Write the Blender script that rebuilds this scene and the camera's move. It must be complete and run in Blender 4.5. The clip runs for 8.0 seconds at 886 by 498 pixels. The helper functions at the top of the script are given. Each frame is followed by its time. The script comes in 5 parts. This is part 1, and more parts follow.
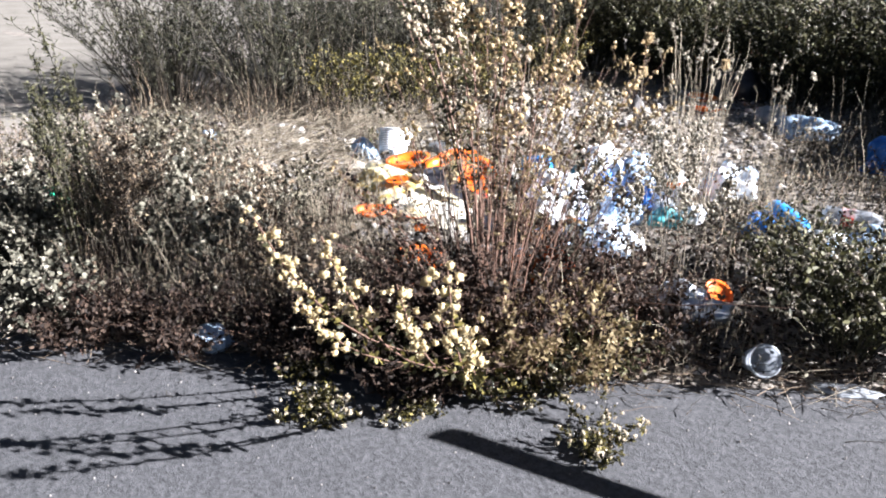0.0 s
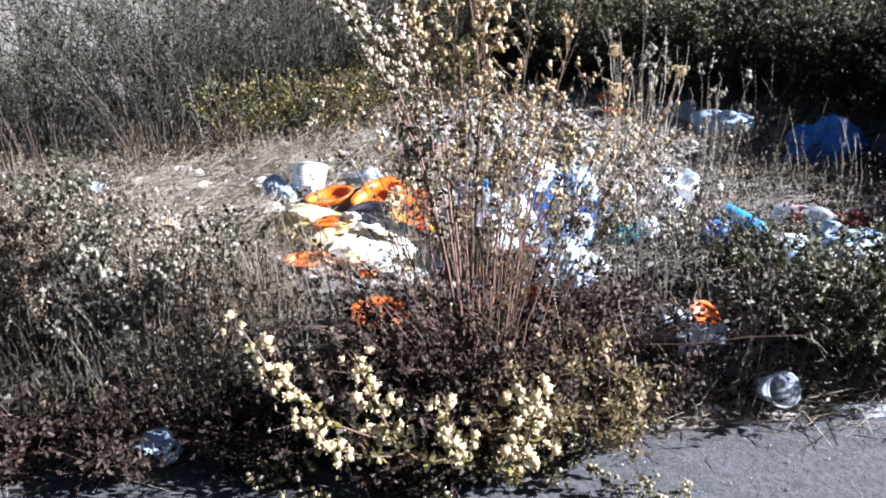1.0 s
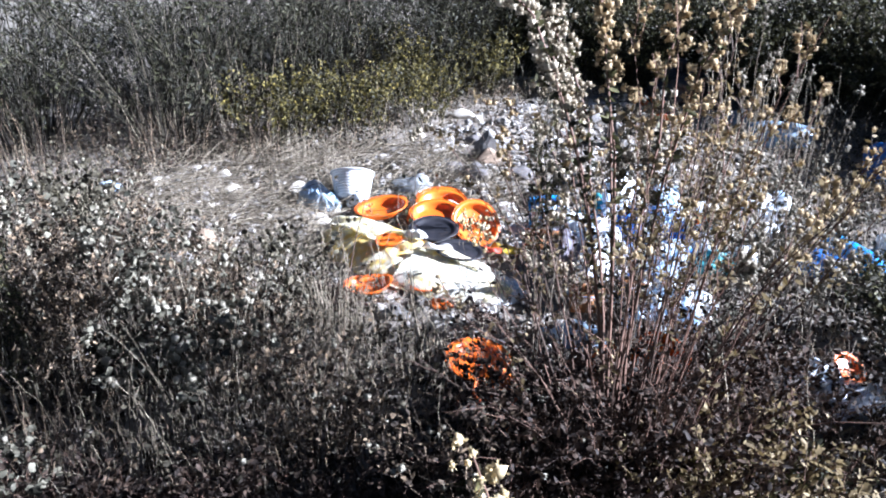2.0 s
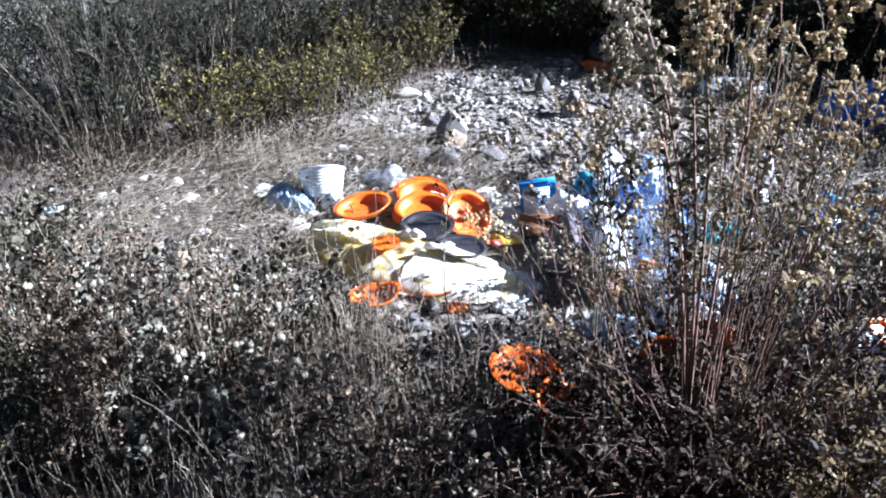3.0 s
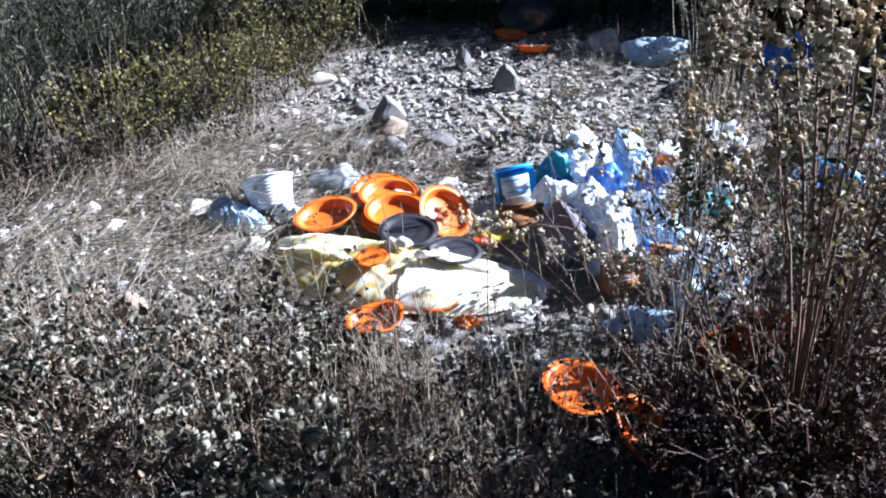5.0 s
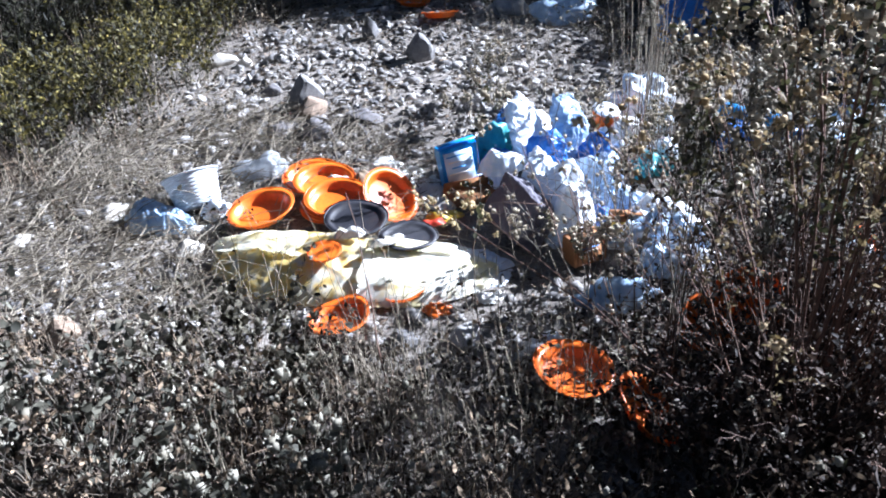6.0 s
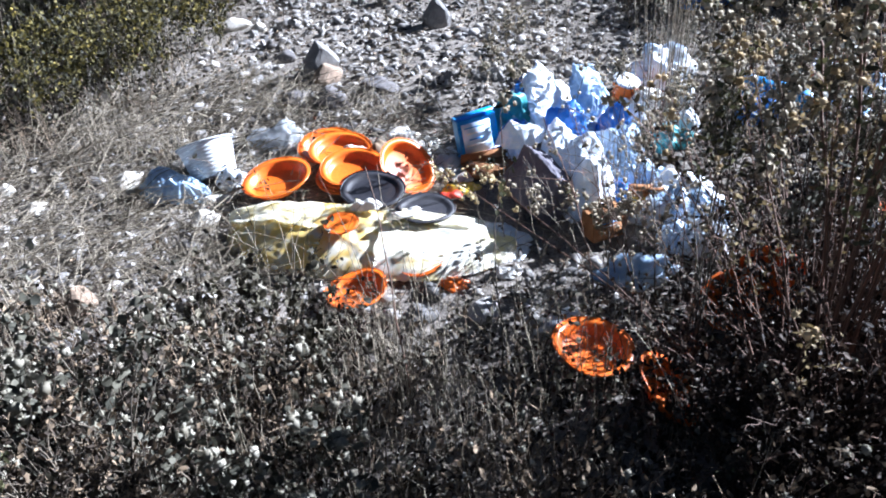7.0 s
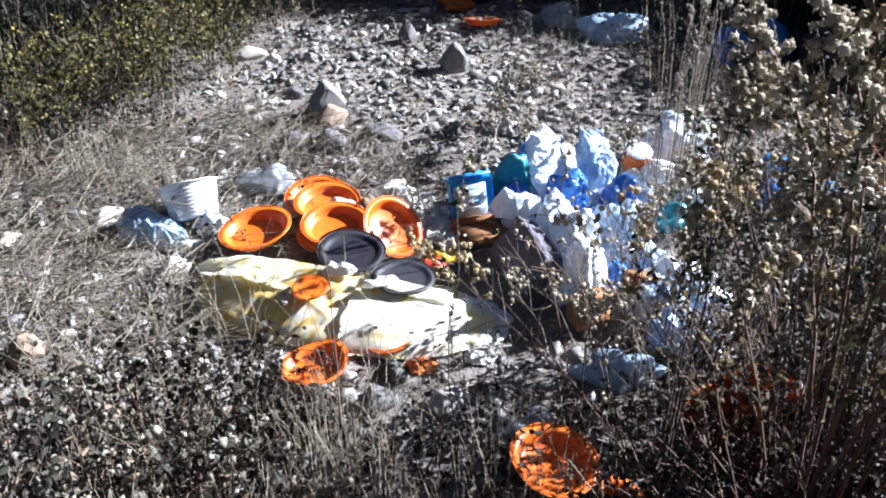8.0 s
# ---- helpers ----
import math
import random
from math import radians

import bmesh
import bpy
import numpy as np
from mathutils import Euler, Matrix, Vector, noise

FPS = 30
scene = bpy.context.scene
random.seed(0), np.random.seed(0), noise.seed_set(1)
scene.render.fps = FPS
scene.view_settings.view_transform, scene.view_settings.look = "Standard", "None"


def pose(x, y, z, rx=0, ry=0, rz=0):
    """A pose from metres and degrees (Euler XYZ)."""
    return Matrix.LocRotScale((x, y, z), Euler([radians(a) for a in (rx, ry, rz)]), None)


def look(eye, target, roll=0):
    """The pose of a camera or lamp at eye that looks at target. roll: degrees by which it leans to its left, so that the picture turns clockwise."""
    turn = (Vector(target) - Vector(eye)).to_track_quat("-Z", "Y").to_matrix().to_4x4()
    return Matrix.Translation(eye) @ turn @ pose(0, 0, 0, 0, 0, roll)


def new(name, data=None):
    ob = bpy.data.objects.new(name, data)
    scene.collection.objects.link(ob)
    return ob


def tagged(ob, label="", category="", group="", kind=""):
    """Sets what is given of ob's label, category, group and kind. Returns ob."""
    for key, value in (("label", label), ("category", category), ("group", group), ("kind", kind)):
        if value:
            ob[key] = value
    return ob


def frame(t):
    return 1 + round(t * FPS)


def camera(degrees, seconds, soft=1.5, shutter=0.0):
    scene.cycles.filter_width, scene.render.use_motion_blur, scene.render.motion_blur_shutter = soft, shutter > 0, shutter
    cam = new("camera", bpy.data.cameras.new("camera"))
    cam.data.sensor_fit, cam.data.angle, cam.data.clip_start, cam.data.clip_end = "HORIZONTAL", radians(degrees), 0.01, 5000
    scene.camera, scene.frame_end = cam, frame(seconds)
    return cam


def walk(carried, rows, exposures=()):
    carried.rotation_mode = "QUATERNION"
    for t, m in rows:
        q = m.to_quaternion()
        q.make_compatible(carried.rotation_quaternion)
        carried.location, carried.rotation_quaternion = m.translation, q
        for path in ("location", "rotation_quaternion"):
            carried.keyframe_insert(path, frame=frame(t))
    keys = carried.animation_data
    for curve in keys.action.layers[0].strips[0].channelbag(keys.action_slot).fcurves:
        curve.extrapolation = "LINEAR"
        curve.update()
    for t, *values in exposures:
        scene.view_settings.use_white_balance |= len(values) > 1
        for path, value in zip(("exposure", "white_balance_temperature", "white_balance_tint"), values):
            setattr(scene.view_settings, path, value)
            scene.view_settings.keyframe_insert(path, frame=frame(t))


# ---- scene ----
cam = camera(58.0, 8.0, soft=1.9)
PATH = [
    (0, (2.389, -3.005, 1.266), (1.281, -1.547, 0.464), 0.4),
    (0.5, (2.155, -2.897, 1.26), (1.123, -1.391, 0.444), 1.8),
    (1, (1.982, -2.875, 1.276), (1.125, -1.251, 0.484), -2.2),
    (1.2, (1.884, -2.8, 1.212), (1.072, -1.147, 0.432), -0.3),
    (1.5, (1.741, -2.806, 1.295), (0.896, -1.182, 0.489), -1.0),
    (1.6, (1.733, -2.818, 1.298), (0.855, -1.197, 0.523), -0.7),
    (1.7, (1.665, -2.757, 1.263), (0.797, -1.14, 0.467), -0.3),
    (2.8, (1.101, -2.679, 1.264), (0.585, -0.946, 0.409), -1.1),
    (3, (1.044, -2.663, 1.311), (0.515, -0.961, 0.405), -1.8),
    (3.5, (0.884, -2.639, 1.257), (0.455, -0.905, 0.358), -2.4),
    (4, (0.721, -2.619, 1.318), (0.464, -0.889, 0.348), -2.8),
    (4.5, (0.597, -2.551, 1.35), (0.292, -0.835, 0.369), -3.8),
    (5, (0.579, -2.46, 1.313), (0.388, -0.732, 0.324), -3.1),
    (5.2, (0.544, -2.416, 1.276), (0.43, -0.694, 0.265), -3.1),
    (6.3, (0.332, -2.327, 1.321), (0.452, -0.656, 0.229), -3.1),
    (6.5, (0.318, -2.332, 1.326), (0.442, -0.673, 0.217), -2.0),
    (7, (0.355, -2.299, 1.317), (0.405, -0.659, 0.172), -3.7),
    (7.5, (0.438, -2.206, 1.328), (0.421, -0.549, 0.208), -3.2),
    (8, (0.522, -2.097, 1.353), (0.487, -0.429, 0.251), -0.6),
]
walk(cam, [(t, look(eye, target, roll)) for t, eye, target, roll in PATH],
     exposures=[(0.0, 2.58, 6050, 15), (1.0, 2.48, 5650, 16), (3.0, 2.38, 5250, 15), (5.0, 2.27, 5250, 14), (7.0, 2.22, 5300, 13), (8.0, 2.14, 5500, 12)])

# ---- light: a low winter sun from +x and a clear sky ----
SUN_EL, SUN_AZ = radians(27), radians(24)          # azimuth counted from +x towards +y
to_sun = Vector((math.cos(SUN_EL) * math.cos(SUN_AZ), math.cos(SUN_EL) * math.sin(SUN_AZ), math.sin(SUN_EL)))
world = bpy.data.worlds.new("sky")
scene.world = world
world.use_nodes = True
sky = world.node_tree.nodes.new("ShaderNodeTexSky")
sky.sky_type, sky.sun_disc = "NISHITA", False
sky.sun_elevation, sky.sun_rotation = SUN_EL, radians(90) - SUN_AZ
world.node_tree.links.new(sky.outputs["Color"], world.node_tree.nodes["Background"].inputs["Color"])
world.node_tree.nodes["Background"].inputs["Strength"].default_value = 0.009
lamp = bpy.data.lights.new("sun", "SUN")
lamp.energy, lamp.angle, lamp.color = 5.0, radians(0.5), (1.0, 0.97, 0.92)
sun = new("sun", lamp)
sun.matrix_basis = look(to_sun * 30, (0, 0, 0))


# ---- materials ----
def material(name, a, b=None, rough=0.8, scale=12.0, fine=160.0, bump=0.3, depth=0.004, spec=0.3, through_light=0.0,
             random_piece="", metal=0.0, alpha=1.0, dirt=0.0, lo=0.1, edge=0.16):
    """Two colours mixed by noise at two scales, and by a random value for each island or object."""
    m = bpy.data.materials.new(name)
    m.use_nodes = True
    n, l = m.node_tree.nodes, m.node_tree.links
    p = n["Principled BSDF"]
    b = b or tuple(c * 0.7 for c in a)
    co = n.new("ShaderNodeTexCoord")
    big, small = n.new("ShaderNodeTexNoise"), n.new("ShaderNodeTexNoise")
    big.inputs["Scale"].default_value, small.inputs["Scale"].default_value = scale, fine
    big.inputs["Detail"].default_value, small.inputs["Detail"].default_value = 5, 3
    for t in (big, small):
        l.new(co.outputs["Object"], t.inputs["Vector"])
    mix = n.new("ShaderNodeMath")
    mix.operation = "MULTIPLY_ADD"
    mix.inputs[1].default_value = 0.5
    half = n.new("ShaderNodeMath")
    half.operation = "MULTIPLY"
    half.inputs[1].default_value = 0.5
    l.new(small.outputs["Fac"], half.inputs[0])
    l.new(big.outputs["Fac"], mix.inputs[0])
    l.new(half.outputs[0], mix.inputs[2])
    fac = mix.outputs[0]
    if random_piece:
        src = n.new("ShaderNodeNewGeometry" if random_piece == "island" else "ShaderNodeObjectInfo")
        r = src.outputs["Random Per Island" if random_piece == "island" else "Random"]
        blend = n.new("ShaderNodeMath")
        blend.operation = "MULTIPLY_ADD"
        blend.inputs[1].default_value = 0.75
        sub = n.new("ShaderNodeMath")
        sub.operation = "MULTIPLY_ADD"
        sub.inputs[1].default_value, sub.inputs[2].default_value = 0.9, -0.33
        l.new(fac, sub.inputs[0])
        l.new(r, blend.inputs[0])
        l.new(sub.outputs[0], blend.inputs[2])
        fac = blend.outputs[0]
    ramp = n.new("ShaderNodeValToRGB")
    ramp.color_ramp.elements[0].position, ramp.color_ramp.elements[1].position = (lo, 0.95) if random_piece else (0.5 - edge, 0.5 + edge)
    ramp.color_ramp.elements[0].color, ramp.color_ramp.elements[1].color = (*b, 1), (*a, 1)
    l.new(fac, ramp.inputs["Fac"])
    colour = ramp.outputs["Color"]
    if dirt:
        spots = n.new("ShaderNodeTexNoise")
        spots.inputs["Scale"].default_value, spots.inputs["Detail"].default_value = 30, 6
        l.new(co.outputs["Object"], spots.inputs["Vector"])
        sr = n.new("ShaderNodeValToRGB")
        sr.color_ramp.elements[0].position, sr.color_ramp.elements[1].position = 0.55, 0.72
        sr.color_ramp.elements[0].color, sr.color_ramp.elements[1].color = (0, 0, 0, 1), (dirt, dirt, dirt, 1)
        l.new(spots.outputs["Fac"], sr.inputs["Fac"])
        dm = n.new("ShaderNodeMixRGB")
        dm.inputs["Color2"].default_value = (0.13, 0.095, 0.06, 1)
        l.new(sr.outputs["Color"], dm.inputs["Fac"])
        l.new(colour, dm.inputs["Color1"])
        colour = dm.outputs["Color"]
    l.new(colour, p.inputs["Base Color"])
    p.inputs["Roughness"].default_value = rough
    p.inputs["Specular IOR Level"].default_value = spec
    p.inputs["Metallic"].default_value = metal
    p.inputs["Alpha"].default_value = alpha
    if bump:
        bp = n.new("ShaderNodeBump")
        bp.inputs["Strength"].default_value, bp.inputs["Distance"].default_value = bump, depth
        l.new(mix.outputs[0], bp.inputs["Height"])
        l.new(bp.outputs["Normal"], p.inputs["Normal"])
    if through_light:
        tr, ms = n.new("ShaderNodeBsdfTranslucent"), n.new("ShaderNodeMixShader")
        ms.inputs["Fac"].default_value = through_light
        l.new(colour, tr.inputs["Color"])
        l.new(p.outputs["BSDF"], ms.inputs[1])
        l.new(tr.outputs["BSDF"], ms.inputs[2])
        l.new(ms.outputs["Shader"], n["Material Output"].inputs["Surface"])
    return m


SOIL = material("stony_soil", (0.33, 0.295, 0.26), (0.055, 0.049, 0.043), 0.95, 9, 120, 0.9, 0.012)
TRACK = material("pale_dirt", (0.2, 0.187, 0.165), (0.12, 0.11, 0.095), 0.95, 5, 90, 0.7, 0.01)
ASPHALT = material("worn_asphalt", (0.104, 0.106, 0.113), (0.030, 0.031, 0.035), 0.85, 70, 330, 1.0, 0.008)
STONE = material("grey_stone", (0.50, 0.475, 0.45), (0.045, 0.043, 0.045), 0.85, 25, 180, 0.6, 0.006, random_piece="island")
STONE_PIECE = material("loose_stone", (0.46, 0.445, 0.43), (0.05, 0.048, 0.052), 0.85, 25, 180, 0.6, 0.006, random_piece="object")
DARK_STONE = material("slate_stone", (0.17, 0.16, 0.16), (0.07, 0.065, 0.07), 0.8, 20, 150, 0.6, 0.006)
PALE_STONE = material("pale_stone", (0.70, 0.67, 0.61), (0.45, 0.41, 0.36), 0.85, 20, 150, 0.5, 0.005)
BROWN_STONE = material("brown_stone", (0.34, 0.25, 0.18), (0.17, 0.13, 0.10), 0.85, 20, 150, 0.6, 0.006)

RED_STEM = material("red_brown_stem", (0.165, 0.095, 0.069), (0.035, 0.022, 0.016), 0.7, 20, 200, 0.2, random_piece="island")
GREY_STEM = material("grey_stem", (0.18, 0.15, 0.115), (0.045, 0.038, 0.03), 0.8, 20, 200, 0.2, random_piece="island", lo=0.35)
GREEN_STEM = material("green_brown_stem", (0.13, 0.115, 0.065), (0.03, 0.028, 0.018), 0.8, 20, 200, 0.2, random_piece="island", lo=0.4)
STRAW = material("dry_straw", (0.44, 0.385, 0.295), (0.12, 0.098, 0.072), 0.75, 20, 200, 0.2, random_piece="island", through_light=0.15, lo=0.2)
LITTER = material("dead_plant_litter", (0.4, 0.3, 0.21), (0.03, 0.022, 0.016), 0.9, 20, 200, 0.2, random_piece="island", lo=0.46)
OLIVE = material("olive_leaf", (0.13, 0.125, 0.055), (0.02, 0.021, 0.011), 0.6, 30, 200, 0.1, random_piece="island", through_light=0.18, lo=0.35)
# green leaf darkened to paint in the shade of the background shrubs
SHADE_GREEN_LEAF = material("shade_green_leaf", (0.08, 0.08, 0.04), (0.01, 0.011, 0.006), 0.6, 30, 200, 0.1, random_piece="island", through_light=0.2, lo=0.4)
DARK_STEM = material("dark_stem", (0.14, 0.125, 0.09), (0.020, 0.018, 0.013), 0.8, 20, 200, 0.2, random_piece="island", lo=0.55)
GOLD_LEAF = material("golden_dry_leaf", (0.35, 0.28, 0.16), (0.10, 0.072, 0.03), 0.7, 30, 200, 0.1, random_piece="island", through_light=0.35, lo=0.25)
YELLOW_LEAF = material("yellow_green_leaf", (0.28, 0.235, 0.07), (0.025, 0.024, 0.009), 0.6, 30, 200, 0.1, random_piece="island", through_light=0.3, lo=0.42)
GREY_LEAF = material("grey_green_leaf", (0.19, 0.172, 0.122), (0.03, 0.026, 0.017), 0.7, 30, 200, 0.1, random_piece="island", through_light=0.1, lo=0.46)
BROWN_LEAF = material("withered_leaf", (0.29, 0.215, 0.14), (0.03, 0.021, 0.015), 0.75, 30, 200, 0.1, random_piece="island", through_light=0.1, lo=0.42)
SILVER_LEAF = material("silver_leaf", (0.20, 0.19, 0.145), (0.03, 0.03, 0.022), 0.7, 30, 200, 0.1, random_piece="island", through_light=0.1, lo=0.25)
# dead leaf with the deep shade under the shrub put into its colour
SHADE_DEAD_LEAF = material("shade_dead_leaf", (0.082, 0.055, 0.039), (0.014, 0.009, 0.007), 0.75, 30, 200, 0.1, random_piece="island", through_light=0.15, lo=0.4)
YELLOW_FLOWER = material("yellow_flower", (0.66, 0.54, 0.16), (0.34, 0.26, 0.07), 0.8, 60, 300, 0.1, random_piece="island", through_light=0.3)
TAN_PUFF = material("tan_seed_fluff", (0.58, 0.47, 0.31), (0.28, 0.20, 0.10), 0.95, 60, 300, 0.1, spec=0.05, random_piece="island", through_light=0.25)
PUFF = material("cream_seed_fluff", (0.57, 0.51, 0.40), (0.22, 0.18, 0.125), 0.95, 60, 300, 0.1, spec=0.05, random_piece="island", through_light=0.2)
PALE_PUFF = material("pale_seed_fluff", (0.72, 0.61, 0.39), (0.38, 0.30, 0.16), 0.95, 60, 300, 0.1, spec=0.05, random_piece="island", through_light=0.35)
GREY_PUFF = material("grey_seed_fluff", (0.44, 0.4, 0.33), (0.16, 0.14, 0.11), 0.95, 60, 300, 0.1, spec=0.05, random_piece="island", through_light=0.18)
POD = material("papery_pod", (0.40, 0.378, 0.315), (0.18, 0.165, 0.125), 0.8, 60, 300, 0.1, random_piece="island", through_light=0.15, lo=0.25)

ORANGE = material("orange_plastic", (0.86, 0.20, 0.015), (0.72, 0.13, 0.01), 0.35, 8, 90, 0.15, 0.002, 0.5, 0.12, dirt=0.12)
BLACK = material("black_plastic", (0.022, 0.022, 0.030), (0.012, 0.012, 0.017), 0.55, 10, 120, 0.2, 0.002, 0.5, dirt=0.12)
BLACK_FILM = material("black_bin_liner", (0.018, 0.019, 0.024), (0.010, 0.010, 0.013), 0.3, 14, 60, 0.5, 0.01, 0.5)
YELLOW_FILM = material("pale_yellow_film", (0.97, 0.95, 0.84), (0.95, 0.76, 0.28), 0.32, 4, 30, 0.15, 0.006, 0.5, 0.48, dirt=0.12, edge=0.06)
CREAM_FILM = material("cream_film", (0.97, 0.96, 0.9), (0.96, 0.89, 0.58), 0.32, 5, 30, 0.15, 0.006, 0.5, 0.45, dirt=0.10, edge=0.06)
# the bluish streaks paint shading into the white of the film
WHITE_FILM = material("white_film", (0.94, 0.95, 0.97), (0.66, 0.76, 0.90), 0.35, 9, 60, 0.15, 0.006, 0.5, 0.14, dirt=0.12, edge=0.11)
BLUE_FILM = material("blue_film", (0.06, 0.25, 0.72), (0.03, 0.13, 0.48), 0.35, 14, 60, 0.15, 0.006, 0.5, 0.15)
PALE_BLUE = material("pale_blue_film", (0.66, 0.78, 0.9), (0.26, 0.42, 0.66), 0.35, 12, 60, 0.15, 0.006, 0.5, 0.25, dirt=0.12)
CLEAR = material("dusty_clear_plastic", (0.66, 0.70, 0.74), (0.42, 0.45, 0.50), 0.2, 14, 60, 0.5, 0.01, 0.6, 0.4, alpha=0.6)
WHITE_PAPER = material("white_paper", (0.86, 0.85, 0.82), (0.68, 0.66, 0.62), 0.85, 12, 80, 0.3, 0.004, 0.2, 0.15, dirt=0.15)
WHITE_PLASTIC = material("white_plastic", (0.82, 0.86, 0.90), (0.70, 0.76, 0.84), 0.35, 8, 90, 0.15, 0.002, 0.5, 0.15, dirt=0.12)
# purple-grey that paints the shaded side of a white sack
SHADE_GREY = material("shade_grey", (0.17, 0.16, 0.19), (0.1, 0.095, 0.12), 0.85, 10, 90, 0.3, 0.004, 0.2)
BROWN_CARD = material("brown_cardboard", (0.36, 0.17, 0.07), (0.22, 0.10, 0.045), 0.85, 10, 90, 0.3, 0.004, 0.2, dirt=0.15)
BLUE_PRINT = material("blue_print", (0.03, 0.30, 0.74), (0.02, 0.22, 0.60), 0.4, 6, 80, 0.1, 0.002, 0.5, dirt=0.15)
NAVY_PRINT = material("navy_print", (0.02, 0.06, 0.22), (0.015, 0.04, 0.14), 0.45, 6, 80, 0.1, 0.002, 0.4)
LABEL_BLUE = material("light_blue_label", (0.60, 0.76, 0.92), (0.50, 0.66, 0.86), 0.5, 6, 80, 0.1, 0.002, 0.4)
RED_PRINT = material("red_print", (0.62, 0.06, 0.03), (0.45, 0.04, 0.02), 0.45, 6, 80, 0.1, 0.002, 0.4, dirt=0.12)
GREEN_PRINT = material("green_plastic", (0.04, 0.45, 0.22), (0.03, 0.30, 0.16), 0.4, 8, 80, 0.2, 0.003, 0.5)
TEAL_FILM = material("teal_film", (0.10, 0.42, 0.45), (0.05, 0.25, 0.32), 0.4, 12, 60, 0.4, 0.008, 0.5, 0.2)
YELLOW_PRINT = material("yellow_wrapper", (0.86, 0.62, 0.06), (0.70, 0.48, 0.05), 0.4, 10, 80, 0.4, 0.006, 0.4, 0.1)
FOIL = material("crumpled_foil", (0.62, 0.64, 0.68), (0.40, 0.42, 0.46), 0.28, 16, 70, 0.6, 0.01, 0.5, metal=0.8)
OLD_WOOD = material("weathered_wood", (0.30, 0.25, 0.19), (0.16, 0.13, 0.10), 0.85, 10, 120, 0.5, 0.004)

rng = np.random.default_rng(7)


# ---- geometry helpers ----
def mesh_from(name, verts, faces, smooth=False):
    """A mesh from arrays: verts (n, 3), and faces all of one size (m, k)."""
    me = bpy.data.meshes.new(name)
    verts, faces = np.asarray(verts, np.float32), np.asarray(faces, np.int32)
    k = faces.shape[1]
    me.vertices.add(len(verts))
    me.vertices.foreach_set("co", verts.ravel())
    me.loops.add(faces.size)
    me.loops.foreach_set("vertex_index", faces.ravel())
    me.polygons.add(len(faces))
    me.polygons.foreach_set("loop_start", np.arange(0, faces.size, k, dtype=np.int32))
    me.update(calc_edges=True)
    if smooth:
        me.polygons.foreach_set("use_smooth", np.ones(len(faces), bool))
    return me


def mesh_part(name, me, mat, parent=None, label=""):
    me.materials.clear()
    me.materials.append(mat)
    ob = new(name, me)
    ob.parent = parent
    return tagged(ob, label)


def part(name, bm, mat, parent=None, label="", smooth=True):
    me = bpy.data.meshes.new(name)
    bm.normal_update()
    for f in bm.faces:
        f.smooth = smooth
    bm.to_mesh(me)
    bm.free()
    return mesh_part(name, me, mat, parent, label)


def thing(name, label, category, at, group="", rz=0.0, rx=0.0, ry=0.0, kind=""):
    ob = new(name)
    ob.empty_display_size = 0.05
    ob.matrix_basis = pose(at[0], at[1], at[2] if len(at) > 2 else ground_z(at[0], at[1]), rx, ry, rz)
    return tagged(ob, label, category, group, kind)


